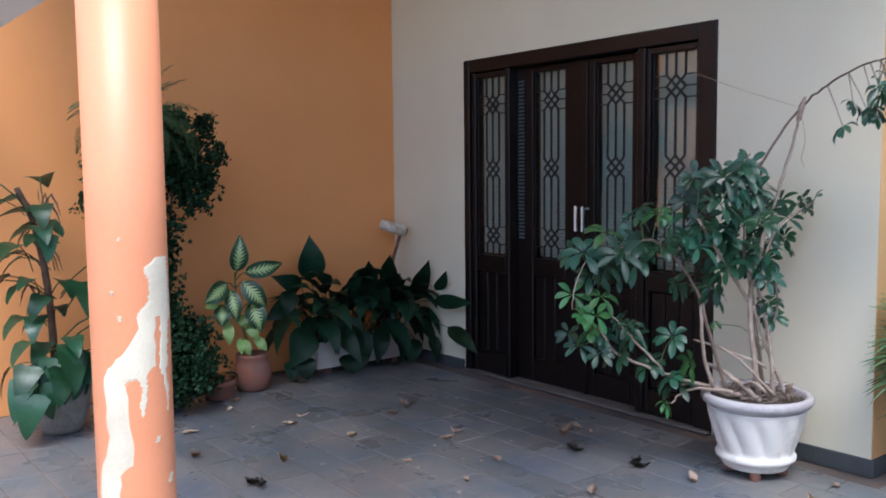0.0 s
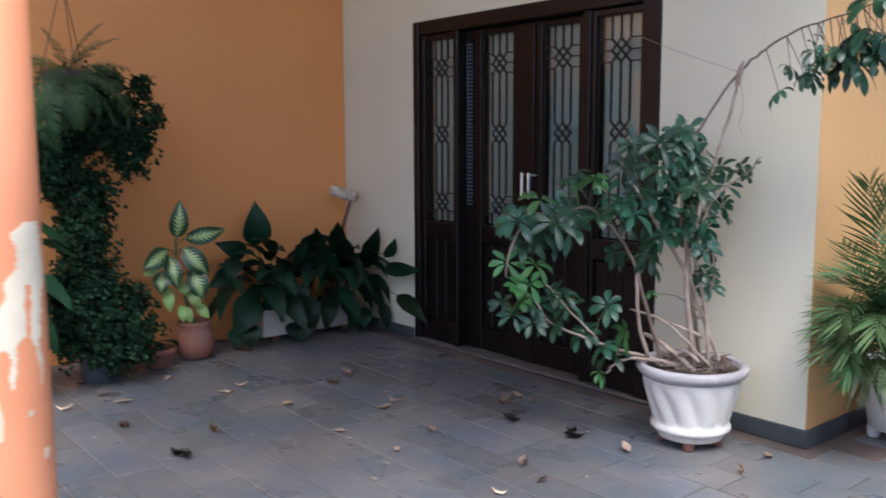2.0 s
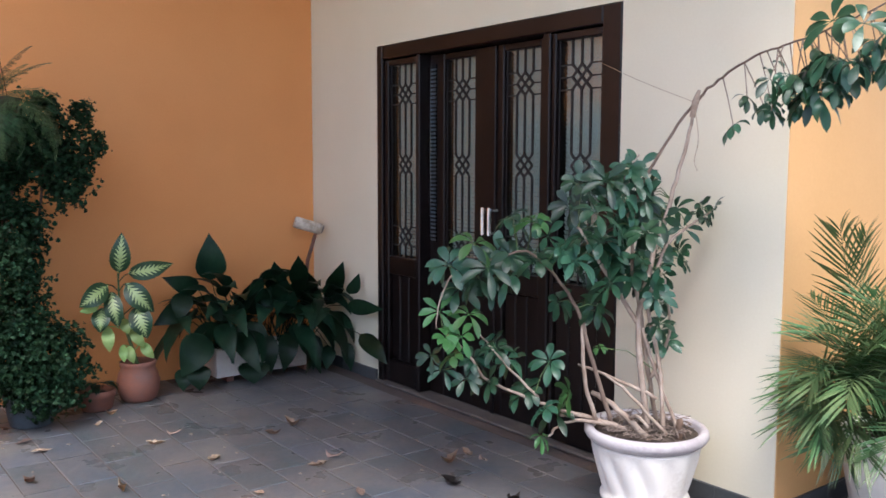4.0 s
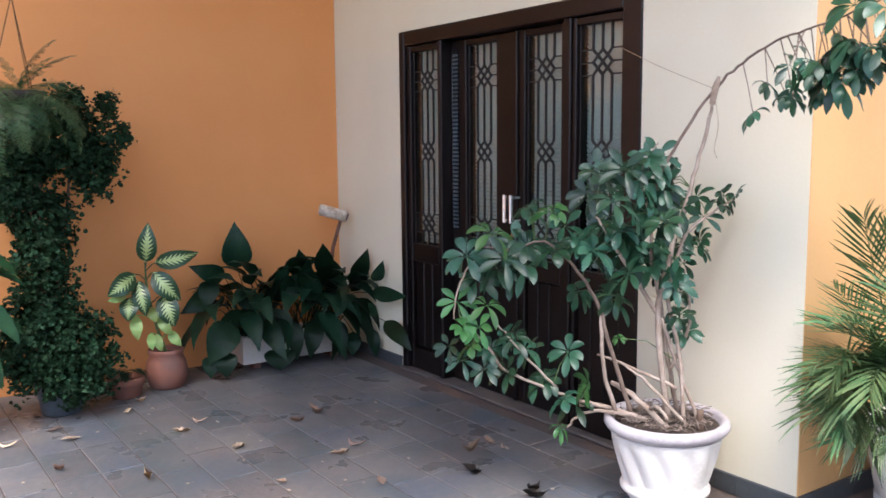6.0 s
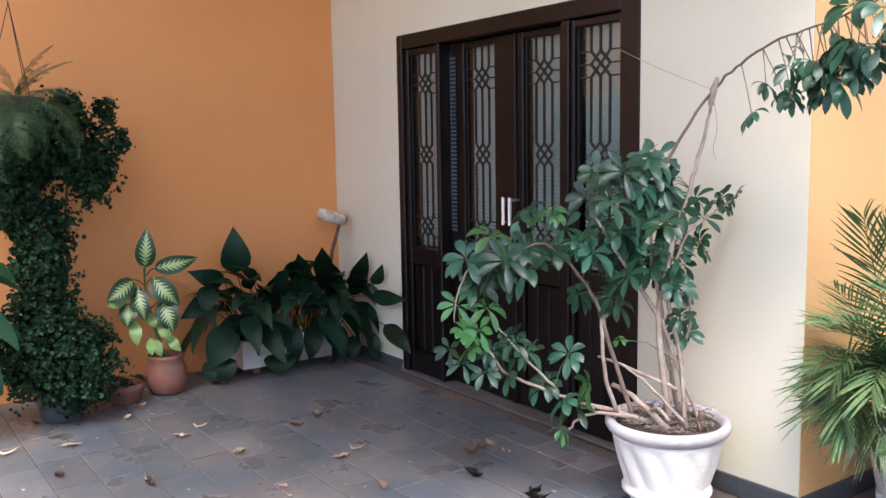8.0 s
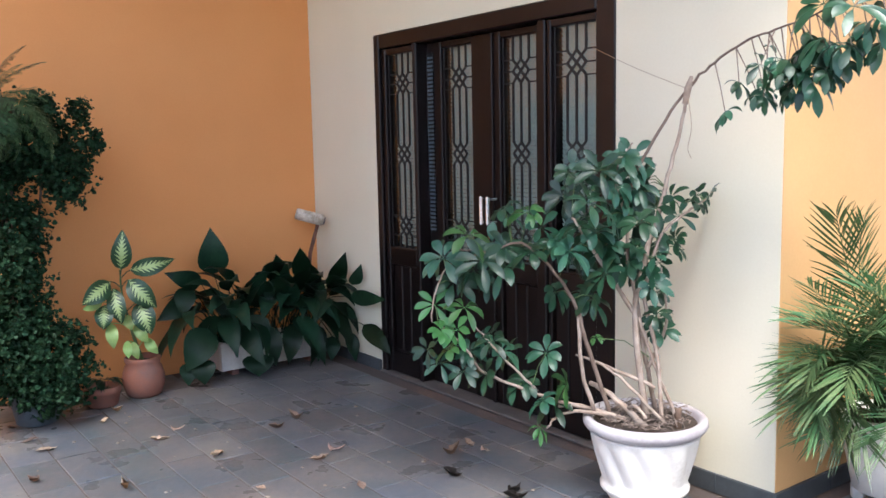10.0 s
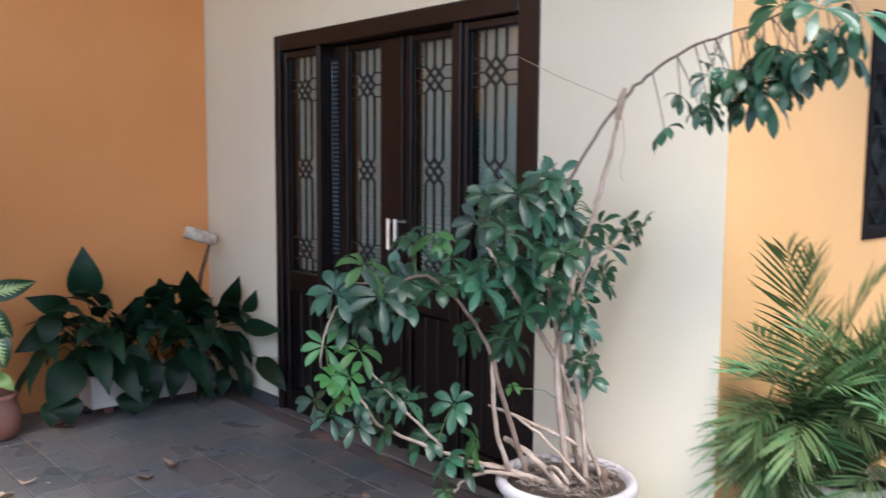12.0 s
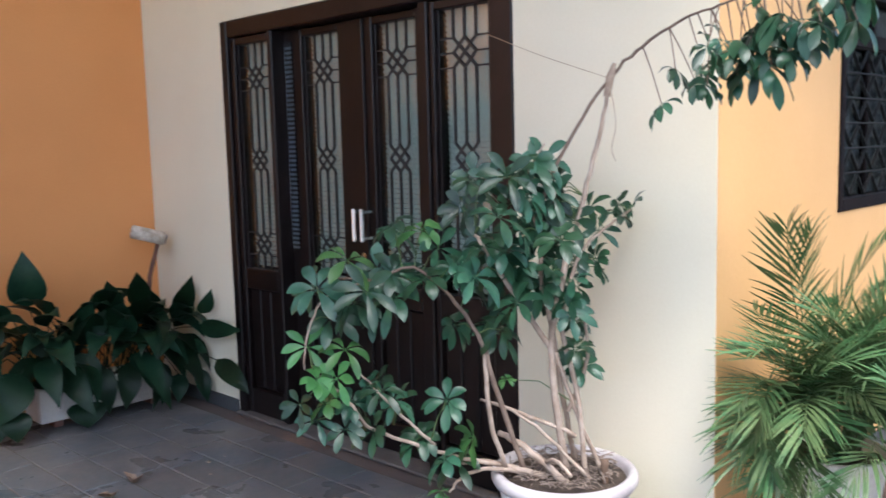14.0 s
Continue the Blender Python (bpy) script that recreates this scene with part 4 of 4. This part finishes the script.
# ---- tall aralia shrub in a grey pot ----
simple_pot("plant_pot", (0.50, -2.03, 0), [(0.10, 0), (0.108, 0.008), (0.135, 0.16), (0.145, 0.165), (0.146, 0.19), (0.136, 0.19), (0.13, 0.17)], M_GREYPOT, "blue-grey plastic plant pot", 36, (0.13, 0.165))
shrub = tagged(empty("aralia_shrub", (0.50, -2.03, 0.17)), "tall dense aralia shrub with small curled dark green leaves", "shrub")
rnd = random.Random(33)
lobes = [((0.36, -1.93, 1.52), (0.26, 0.30, 0.27)), ((0.30, -2.15, 1.45), (0.24, 0.24, 0.32)), ((0.40, -1.78, 1.35), (0.20, 0.17, 0.2)), ((0.38, -2.05, 1.05), (0.22, 0.20, 0.22)), ((0.42, -2.08, 0.80), (0.22, 0.19, 0.24)), ((0.46, -2.08, 0.55), (0.24, 0.24, 0.20)),
         ((0.55, -2.18, 0.38), (0.26, 0.25, 0.25)), ((0.54, -1.95, 0.36), (0.26, 0.25, 0.25)), ((0.66, -1.97, 0.22), (0.18, 0.22, 0.18)), ((0.40, -2.26, 1.22), (0.2, 0.18, 0.2)), ((0.34, -1.66, 1.70), (0.08, 0.06, 0.09)), ((0.36, -1.60, 1.52), (0.08, 0.06, 0.09)), ((0.40, -1.88, 1.74), (0.1, 0.09, 0.06))]
S0 = Vector(shrub.location)
bm = bmesh.new()
for k in range(5):
    a = rnd.uniform(0, 6.28)
    tube(bm, spline([(0.05 * math.cos(a), 0.05 * math.sin(a), -0.01), (-0.05, -0.03 + 0.05 * math.sin(a), 0.5), (-0.12, 0.02 + 0.1 * math.sin(a), 1.0), (-0.16, 0.12 * math.sin(a) + 0.05, 1.4)], 5), 0.008, 6)
tagged(part("stems", bm, M_DRYSTEM, shrub), kind="stuff")


def leaf_cloud(lobes, count, size, centre, rnd, cup=0.5, inner=0.55):
    """Small cupped round leaves in tufts, scattered through the outer shell of a few lobes."""
    vs, fs = [], []
    vol = [a[1][0] * a[1][1] * a[1][2] for a in lobes]
    for lobe, v in zip(lobes, vol):
        for i in range(max(10, int(count * (v / sum(vol)) ** 0.75 / sum((q / sum(vol)) ** 0.75 for q in vol)))):
            d = Vector((rnd.gauss(0, 1), rnd.gauss(0, 1), rnd.gauss(0, 1))).normalized()
            r = inner + (1.08 - inner) * rnd.random()
            r *= 0.84 + 0.5 * noise.noise(Vector(lobe[0]) * 9 + d * 3.4)
            c = Vector(lobe[0]) + Vector((d.x * lobe[1][0], d.y * lobe[1][1], d.z * lobe[1][2])) * r - centre
            if c.x + centre.x < 0.02:
                continue
            if c.z + centre.z < 0.03:
                continue
            for k in range(4):
                nrm = (d + Vector((rnd.gauss(0, 0.6), rnd.gauss(0, 0.6), rnd.gauss(0.3, 0.6)))).normalized()
                a = nrm.orthogonal().normalized()
                a = Matrix.Rotation(rnd.uniform(0, 6.28), 3, nrm) @ a
                b = nrm.cross(a)
                s = size * rnd.uniform(0.6, 1.25)
                p = c + Vector((rnd.gauss(0, 1), rnd.gauss(0, 1), rnd.gauss(0, 1))) * size * 0.55
                n0 = len(vs)
                vs.append(p)
                for j in range(7):
                    t = 2 * math.pi * j / 7
                    vs.append(p + s * (0.5 * math.cos(t) * a + 0.5 * math.sin(t) * b) + nrm * s * cup * 0.5 * (0.5 + 0.5 * math.cos(2 * t + k)))
                fs += [(n0, n0 + 1 + j, n0 + 1 + (j + 1) % 7) for j in range(7)]
    return vs, fs


vs, fs = leaf_cloud(lobes, 5200, 0.026, S0, rnd, 0.9)
me = bpy.data.meshes.new("foliage")
me.from_pydata(vs, [], fs)
me.materials.append(M_SHRUB)
fo = new("foliage", me)
fo.parent = shrub
tagged(fo, "small curled dark green leaves", kind="stuff")

# ---- hanging fern ----
hf = tagged(empty("hanging_fern", (0.62, -2.17, 1.60)), "light green fern in a dark hanging basket", "hanging plant")
bm = bmesh.new()
lathe(bm, [(0.05, 0), (0.09, 0.02), (0.12, 0.08), (0.13, 0.13), (0.135, 0.145), (0.12, 0.145), (0.11, 0.12)], 28)
part("basket", bm, M_BASKET, hf, "dark fibre basket", True)
for k in range(3):
    a = 2.1 * k + 0.4
    bm = bmesh.new()
    tube(bm, [(0.128 * math.cos(a), 0.128 * math.sin(a), 0.14), (0, 0, 0.62), (0, 0, CEIL - 1.60)], 0.0022, 5)
    part("wire", bm, M_IRON, hf)


def fern_frond(i, length, droop, rise, n=22):
    """A lacy frond: each side rib carries two rows of tiny leaflets."""
    bm = bmesh.new()
    cur = bent(length, droop, n, rise)
    tube(bm, cur, 0.0012, 4, False)
    rnd = random.Random(i)
    for k in range(2, n + 1):
        w = length * 0.19 * math.sin(math.pi * (k / n) ** 0.65) + 0.005
        d = (cur[k] - cur[k - 1]).normalized()
        for s in (-1, 1):
            o = (Vector((0, s, 0)) + d * 0.45 + Vector((0, 0, -0.3 + rnd.uniform(-0.2, 0.2)))).normalized()
            m = max(3, int(w / 0.007))
            for j in range(1, m + 1):
                b = cur[k] + o * w * j / m
                for q in (-1, 1):
                    e = (o * 0.6 + d * q).normalized() * 0.011 * (1.15 - 0.6 * j / m)
                    c = o * 0.003
                    fc = [bm.verts.new(v) for v in (b, b + e * 0.5 + c, b + e, b + e * 0.5 - c)]
                    bm.faces.new(fc)
    return mesh_of("frond", bm, M_FERN)


FERN = [fern_frond(1, 0.42, 2.2, 0.9), fern_frond(2, 0.36, 1.6, 1.1), fern_frond(3, 0.48, 2.6, 0.8), fern_frond(4, 0.30, 0.9, 1.3)]
rnd = random.Random(8)
for i in range(25):
    share("frond", rnd.choice(FERN[:3]), hf, aim((rnd.uniform(-0.05, 0.05), rnd.uniform(-0.05, 0.05), 0.12), rnd.uniform(-2.6, 2.6), rnd.uniform(-1.1, -0.1), rnd.uniform(-0.5, 0.5), rnd.uniform(0.75, 1.3)))
for az, tl, s in ((1.2, 0.1, 1.15), (0.9, -0.1, 0.9), (-1.3, 0.2, 0.9), (1.7, -0.25, 1.25)):
    share("frond", FERN[3], hf, aim((0, 0, 0.13), az, tl, 0, s))

# ---- philodendron in a rough concrete pot ----
cp = simple_pot("plant_pot", (0.52, -2.62, 0), [(0.10, 0), (0.115, 0.03), (0.15, 0.16), (0.165, 0.30), (0.175, 0.335), (0.17, 0.365), (0.15, 0.365), (0.145, 0.33)], M_CONCRETE, "rough grey concrete pot with chipped base", 30, (0.15, 0.335))
ph = tagged(empty("philodendron", (0.52, -2.62, 0.335)), "philodendron with glossy heart-shaped leaves around a dry stalk", "potted plant")
bm = bmesh.new()
tube(bm, spline([(0, -0.02, 0), (0.0, -0.04, 0.45), (-0.01, -0.09, 0.80), (0, -0.17, 1.0)], 6), [0.022 - 0.0004 * i for i in range(19)], 8)
part("dry_stalk", bm, M_DRYSTEM, ph, "dry brown stalk", True)
rnd = random.Random(12)
for i in range(15):
    bm = bmesh.new()
    a = rnd.uniform(0, 6.28)
    z = rnd.uniform(0.30, 0.92)
    blade(bm, [(0.01 * math.cos(a), -0.07 + 0.01 * math.sin(a), z)] + [((0.03 + 0.05 * t) * math.cos(a), -0.07 + (0.03 + 0.07 * t) * math.sin(a), z + 0.10 * math.sin(2.6 * t)) for t in (0.3, 0.6, 1.0, 1.3)], 0.016, lance, 0.3, (0, 0, 1))
    part("dry_blade", bm, M_DRYSTEM, ph)


def heart_leaf(i, lp, size, droop):
    bm = bmesh.new()
    st = [Vector((lp * t * 0.8, 0, lp * (t - 0.45 * t * t))) for t in (0, 0.35, 0.7, 1.0)]
    tube(bm, st, 0.003, 5, False)
    cur = [p + st[-1] for p in bent(size, droop, 9, -0.3)]
    blade(bm, cur, size * 0.80, heart, 0.18, None, 0.06, i)
    return mesh_of("leaf", bm, M_HEART)


HEART = [heart_leaf(1, 0.16, 0.17, 1.0), heart_leaf(2, 0.22, 0.19, 0.8), heart_leaf(3, 0.12, 0.15, 1.2)]
for i in range(64):
    z = rnd.choice((0.0, 0.0, 0.0, 0.02, 0.04, 0.1, 0.25, 0.4, 0.55, 0.7, 0.85))
    share("leaf", rnd.choice(HEART), ph, aim((rnd.uniform(-0.06, 0.06), rnd.uniform(-0.1, 0.05) - 0.05 * z, z), rnd.gauss(-0.6, 1.2), rnd.uniform(-0.9, 0.1) if z < 0.15 else rnd.uniform(-0.3, 0.5), rnd.uniform(-0.3, 0.3), rnd.uniform(0.85, 1.3)))
for z, az, tl, s in ((0.30, 1.25, 0.2, 1.35), (0.42, 1.0, 0.1, 1.3), (0.12, 1.2, 0.0, 1.3), (0.18, 0.8, -0.1, 1.4), (0.05, 0.6, -0.3, 1.3)):
    share("leaf", HEART[1], ph, aim((0.02, 0.02, z), az, tl, 0.15, s))

# ---- palm in a white footed pot ----
PX, PY = 3.915, 0.44
pp = simple_pot("plant_pot", (PX, PY, 0), [(0.125, 0.055), (0.13, 0.058), (0.16, 0.20), (0.178, 0.33), (0.186, 0.335), (0.188, 0.37), (0.175, 0.372), (0.168, 0.34)], M_URN, "white painted footed pot under the palm", 44, (0.17, 0.34))
for k in range(4):
    a = radians(-62 + 90 * k)
    bm = bmesh.new()
    lathe(bm, [(0.022, 0), (0.028, 0.01), (0.03, 0.06)], 12)
    f = part("foot", bm, M_URN, pp, "", True)
    f.location = (0.105 * math.cos(a), 0.105 * math.sin(a), 0)
palm = tagged(empty("areca_palm", (PX, PY, 0.35)), "bushy areca palm with arching feathery green fronds", "potted plant")


def palm_frond(i, length, droop, rise, leaflet, material, n=30):
    """A feather frond: an arching midrib with a row of narrow, limp leaflets down each side."""
    rnd = random.Random(100 + i)
    bm = bmesh.new()
    cur = bent(length, droop, n, rise)
    tube(bm, cur, [0.0045 - 0.0035 * k / n for k in range(n + 1)], 5, False)
    first = 10
    for k in range(first, n + 1):
        t = (k - first) / (n - first)
        ln = leaflet * (0.62 + 0.55 * math.sin(math.pi * (0.12 + 0.75 * t))) * rnd.uniform(0.85, 1.1)
        d = (cur[k] - cur[k - 1]).normalized()
        up = Vector((-d.z, 0, d.x))
        for s in (-1, 1):
            o = (d * (0.55 + 0.8 * t) + Vector((0, s, 0)) * (0.95 - 0.55 * t) + up * rnd.uniform(0.15, 0.4)).normalized()
            b = cur[k] + d * rnd.uniform(-0.01, 0.01)
            sag = rnd.uniform(0.0, 0.28)
            pts = [b + o * ln * q + Vector((0, 0, -sag * ln * q * q)) for q in (0, 0.25, 0.5, 0.75, 1.0)]
            blade(bm, pts, 0.0105, lance, 0.35, d.cross(o).cross(o), 0.0, k)
    return mesh_of("frond", bm, material)


FR = [palm_frond(0, 0.78, 1.5, 1.35, 0.20, M_PALM), palm_frond(1, 0.72, 2.0, 1.25, 0.21, M_PALM), palm_frond(2, 0.64, 2.3, 1.05, 0.20, M_PALM), palm_frond(3, 0.58, 2.3, 0.75, 0.19, M_PALM_DRY_LIT),
      palm_frond(4, 0.90, 0.9, 1.45, 0.17, M_PALM), palm_frond(5, 0.68, 2.5, 1.2, 0.21, M_PALM)]


def clear_of_house(me, m):
    """True where no part of the frond reaches into the walls or the floor."""
    w = palm.matrix_basis @ m
    for v in list(me.vertices)[::5]:
        p = w @ v.co
        if (p.x < W + 0.01 and p.y > -0.01) or p.z < 0.27:
            return False
    return True


rnd = random.Random(17)
palm.matrix_basis = Matrix.Translation((PX, PY, 0.35))
for i in range(74):
    v = rnd.choice((0, 0, 0, 1, 1, 4, 2, 2, 5, 5, 1, 3))
    az = i * 2.399 + rnd.uniform(-0.3, 0.3)
    tilt, roll, size = rnd.uniform(-0.1, 0.35), rnd.uniform(-0.7, 0.7), rnd.uniform(0.7, 1.0)
    for turn in (0, 0.5, -0.5, 1.0, -1.0, 1.6, -1.6, 2.2, -2.2):
        m = aim((0.06 * math.cos(az), 0.06 * math.sin(az), 0.0), az + turn, tilt, roll, size)
        if clear_of_house(FR[v], m):
            share("frond", FR[v], palm, m)
            break
for i in range(30):
    az, tilt, roll, size = rnd.uniform(-1.75, 1.1), rnd.uniform(-0.05, 0.4), rnd.uniform(-0.8, 0.8), rnd.uniform(0.72, 1.05)
    v = rnd.choice((0, 1, 4, 5, 2))
    m = aim((0.05 * math.cos(az), 0.05 * math.sin(az), 0.0), az, tilt, roll, size)
    if clear_of_house(FR[v], m):
        share("frond", FR[v], palm, m)
tall = [(4, -0.7, 0.32, 1.0), (4, 0.2, 0.38, 0.95), (4, 0.9, 0.3, 0.95), (4, -1.0, 0.12, 1.12), (4, -1.35, -0.05, 0.85), (4, 0.1, 0.12, 1.1), (4, 0.6, 0.1, 1.08), (4, 0.3, -0.1, 0.9), (4, -0.5, -0.05, 0.92), (4, 1.2, 0.0, 0.9), (4, -0.8, 0.0, 0.9), (4, 0.8, -0.2, 0.95), (4, -0.2, -0.1, 0.9)]
# Many low fronds get the yellow tint: light passing through, put into colour.
low_left = [(3, -1.6, 0.0, 1.15), (3, -1.75, 0.1, 1.15), (3, -1.0, 0.1, 1.1), (3, -0.6, 0.1, 1.0), (1, -1.75, 0.15, 1.0), (1, -1.5, 0.2, 1.05), (2, -1.85, 0.1, 1.05), (0, -1.7, -0.2, 0.95), (0, -1.45, -0.1, 1.0), (3, -1.8, 0.2, 1.05), (3, -1.4, 0.15, 1.1), (0, -1.85, -0.35, 0.95), (3, -1.2, 0.2, 1.1)]
for v, az, tilt, s in tall + low_left:
    for shift in (0.0, 0.15, 0.3):
        m = aim((0.02 + shift * 0.2, -0.04, 0), az + shift, tilt, 0.3, s)
        if clear_of_house(FR[v], m):
            share("frond", FR[v], palm, m)
            break

# ---- plants farther along the yellow wall ----
simple_pot("plant_pot", (4.05, 2.45, 0), [(0.12, 0), (0.13, 0.01), (0.17, 0.30), (0.18, 0.31), (0.18, 0.34), (0.165, 0.34), (0.16, 0.31)], M_TERRA, "terracotta pot of the rubber plant", 32, (0.165, 0.31))
rp = tagged(empty("rubber_plant", (4.05, 2.45, 0.32)), "rubber plant with large dark oval leaves", "potted plant")
bm = bmesh.new()
tube(bm, [(0, 0, 0), (0.01, 0, 0.5), (0, 0.01, 1.0)], [0.014, 0.011, 0.006], 8)
part("stem", bm, M_DRYSTEM, rp)
rub = recolour(LILY[3], M_RUBBER)
rnd = random.Random(3)
for i in range(22):
    share("leaf", rub, rp, aim((0, 0, 0.10 + i * 0.04), i * 2.4, rnd.uniform(0.0, 0.4), 0, rnd.uniform(0.65, 0.85)))
simple_pot("plant_pot", (4.40, 1.30, 0), [(0.11, 0), (0.12, 0.01), (0.15, 0.22), (0.16, 0.23), (0.16, 0.255), (0.148, 0.255), (0.14, 0.23)], M_TERRA, "terracotta pot behind the palm", 32, (0.145, 0.23))
bp_ = tagged(empty("leafy_plant", (4.40, 1.30, 0.235)), "bushy plant with broad bluish-green leaves", "potted plant")
for i in range(34):
    share("leaf", recolour(LILY[2], M_HEART) if i == 0 else bp_.children[0].data, bp_, aim((rnd.uniform(-0.06, 0.06), rnd.uniform(-0.06, 0.06), 0), rnd.uniform(0, 6.28), rnd.uniform(-0.1, 0.3), 0, rnd.uniform(0.65, 0.95)))

# ---- fallen leaves on the floor ----
M_DEAD = vary(mat("dead_leaf", (0.58, 0.45, 0.35), (0.36, 0.24, 0.17), 0.8, 25, 80, 0.4), 0.45, 0.02)
DEAD = []
for i in range(5):
    bm = bmesh.new()
    cur = [(0.055 * (t - 0.5) * 2, 0, 0.006 + (0.010 + 0.016 * (i % 3)) * (2 * t - 1) ** 2 + 0.005 * math.sin(5 * t + i)) for t in [k / 7 for k in range(8)]]
    blade(bm, cur, 0.042 + 0.006 * (i % 2), lance, (0.5, 1.0, 1.5, 0.8, -0.5)[i], None, 0.35, i)
    if i == 4:
        bmesh.ops.translate(bm, verts=bm.verts, vec=(0, 0, 0.012))
    bmesh.ops.solidify(bm, geom=bm.faces[:], thickness=0.0008)
    DEAD.append(mesh_of("dry_leaf", bm, M_DEAD))
spots = [(1.04, -2.10), (1.44, -2.24), (1.79, -1.94), (1.25, -1.61), (1.15, -1.48), (2.17, -1.48), (1.46, -1.06), (1.38, -0.91), (2.02, -1.11), (1.97, -0.99), (2.43, -1.13), (2.56, -1.43), (2.36, -0.58), (2.31, -0.44),
         (2.43, -0.44), (3.01, -1.09), (3.21, -0.65), (0.59, -1.63), (1.65, -1.47), (3.19, -1.40), (3.21, -1.18), (3.66, -0.244), (3.68, -0.49), (0.54, -2.17), (0.97, -2.38), (0.84, -2.14), (0.76, -1.75)]
rnd = random.Random(77)
for i, (x, y) in enumerate(spots):
    o = new("dry_leaf", DEAD[i % 5])
    o.matrix_basis = pose(x, y, 0.001, rnd.uniform(-6, 6), rnd.uniform(-6, 6), rnd.uniform(0, 360)) @ Matrix.Scale(rnd.uniform(0.55, 1.0), 4)
    tagged(o, "curled dry brown leaf fallen on the slate floor", "dry leaf", "fallen leaves")
M_WETDARK = mat("dark_dead_leaf", (0.02, 0.016, 0.014), (0.035, 0.027, 0.022), 0.6, 25, 80, 0.4)
black = recolour(DEAD[1], M_WETDARK)
for x, y, a in ((2.587, -0.75, 20), (2.953, -0.70, 60), (2.03, -2.18, 150), (1.98, -2.20, 190), (2.90, -0.66, 110)):
    o = new("dry_leaf", black)
    o.matrix_basis = pose(x, y, 0.001, 0, 0, a)
    tagged(o, "blackened dead leaf lying flat on the floor", "dry leaf", "fallen leaves")
# crumbs of petal and plaster
rnd = random.Random(78)
bm = bmesh.new()
for i in range(64):
    x, y = rnd.uniform(0.6, 3.6), rnd.uniform(-2.6, -0.3)
    s = rnd.uniform(0.003, 0.011)
    r = bmesh.ops.create_icosphere(bm, subdivisions=1, radius=s)
    for v in r["verts"]:
        v.co = Vector((v.co.x * rnd.uniform(0.6, 1.8) + x, v.co.y + y, v.co.z * 0.4 + s * 0.4 + 0.001))
tagged(part("floor_litter", bm, mat("pale_crumbs", (0.42, 0.37, 0.30), (0.28, 0.22, 0.16), 0.8, 30, 80, 0.2)), "pale crumbs and petals scattered on the floor", "litter", kind="stuff")

# ---- floor of slate tiles ----
floor = tagged(boxpart("floor", (-0.2, 6.6, -5.0, 6.0, -0.034, -0.004), M_GROUT, None, 0), "worn dark grey slate tile floor with reddish joints", "floor", kind="structure")
TL, TWD, J = 0.396, 0.198, 0.006
OFFS = {1: 0.37, 2: 0.147, 5: 0.368, 8: 0.189}
tile_me = []
for v in range(6):
    rnd = random.Random(40 + v)
    bm = box(bmesh.new(), J / 2, TL - J / 2, J / 2, TWD - J / 2, -0.012, 0.0)
    es = [e for e in bm.edges if all(q.co.z > -0.001 for q in e.verts)]
    bmesh.ops.bevel(bm, geom=es, offset=0.0015 + 0.001 * (v % 3), segments=1, affect="EDGES")
    for q in bm.verts:
        if q.co.z > -0.006:
            q.co.z += rnd.uniform(-0.0012, 0.0008)
        q.co.x += rnd.uniform(-0.0015, 0.0015)
    me = bpy.data.meshes.new("tile")
    bm.to_mesh(me)
    bm.free()
    me.materials.append(M_SLATE)
    tile_me.append(me)
rnd = random.Random(7)
rest_v, rest_f = [], []
for r in range(-29, 24):
    y1 = -0.115 - 0.198 * r
    off = OFFS.get(r, rnd.choice([0.0, 0.1, 0.2, 0.3]) + rnd.uniform(-0.03, 0.03))
    for k in range(-1, 17):
        x = off + TL * k
        y = y1 - TWD
        if x < -0.15 or x > 6.3 or y < -4.9 or y > 5.8 or (y + TWD > 0.06 and x < 3.69):
            continue
        me = rnd.choice(tile_me)
        if x < 4.6 and -2.75 < y < 0.4:
            share("tile", me, floor, Matrix.Translation((x, y, rnd.uniform(-0.0008, 0.0008))))
        else:
            n = len(rest_v)
            rest_v += [(v.co.x + x, v.co.y + y, v.co.z) for v in me.vertices]
            rest_f += [[i + n for i in p.vertices] for p in me.polygons]
me = bpy.data.meshes.new("outer_tiles")
me.from_pydata(rest_v, [], rest_f)
me.materials.append(M_SLATE)
ob = new("outer_tiles", me)
ob.parent = floor
tagged(ob, "dark slate tiles farther out", kind="stuff")
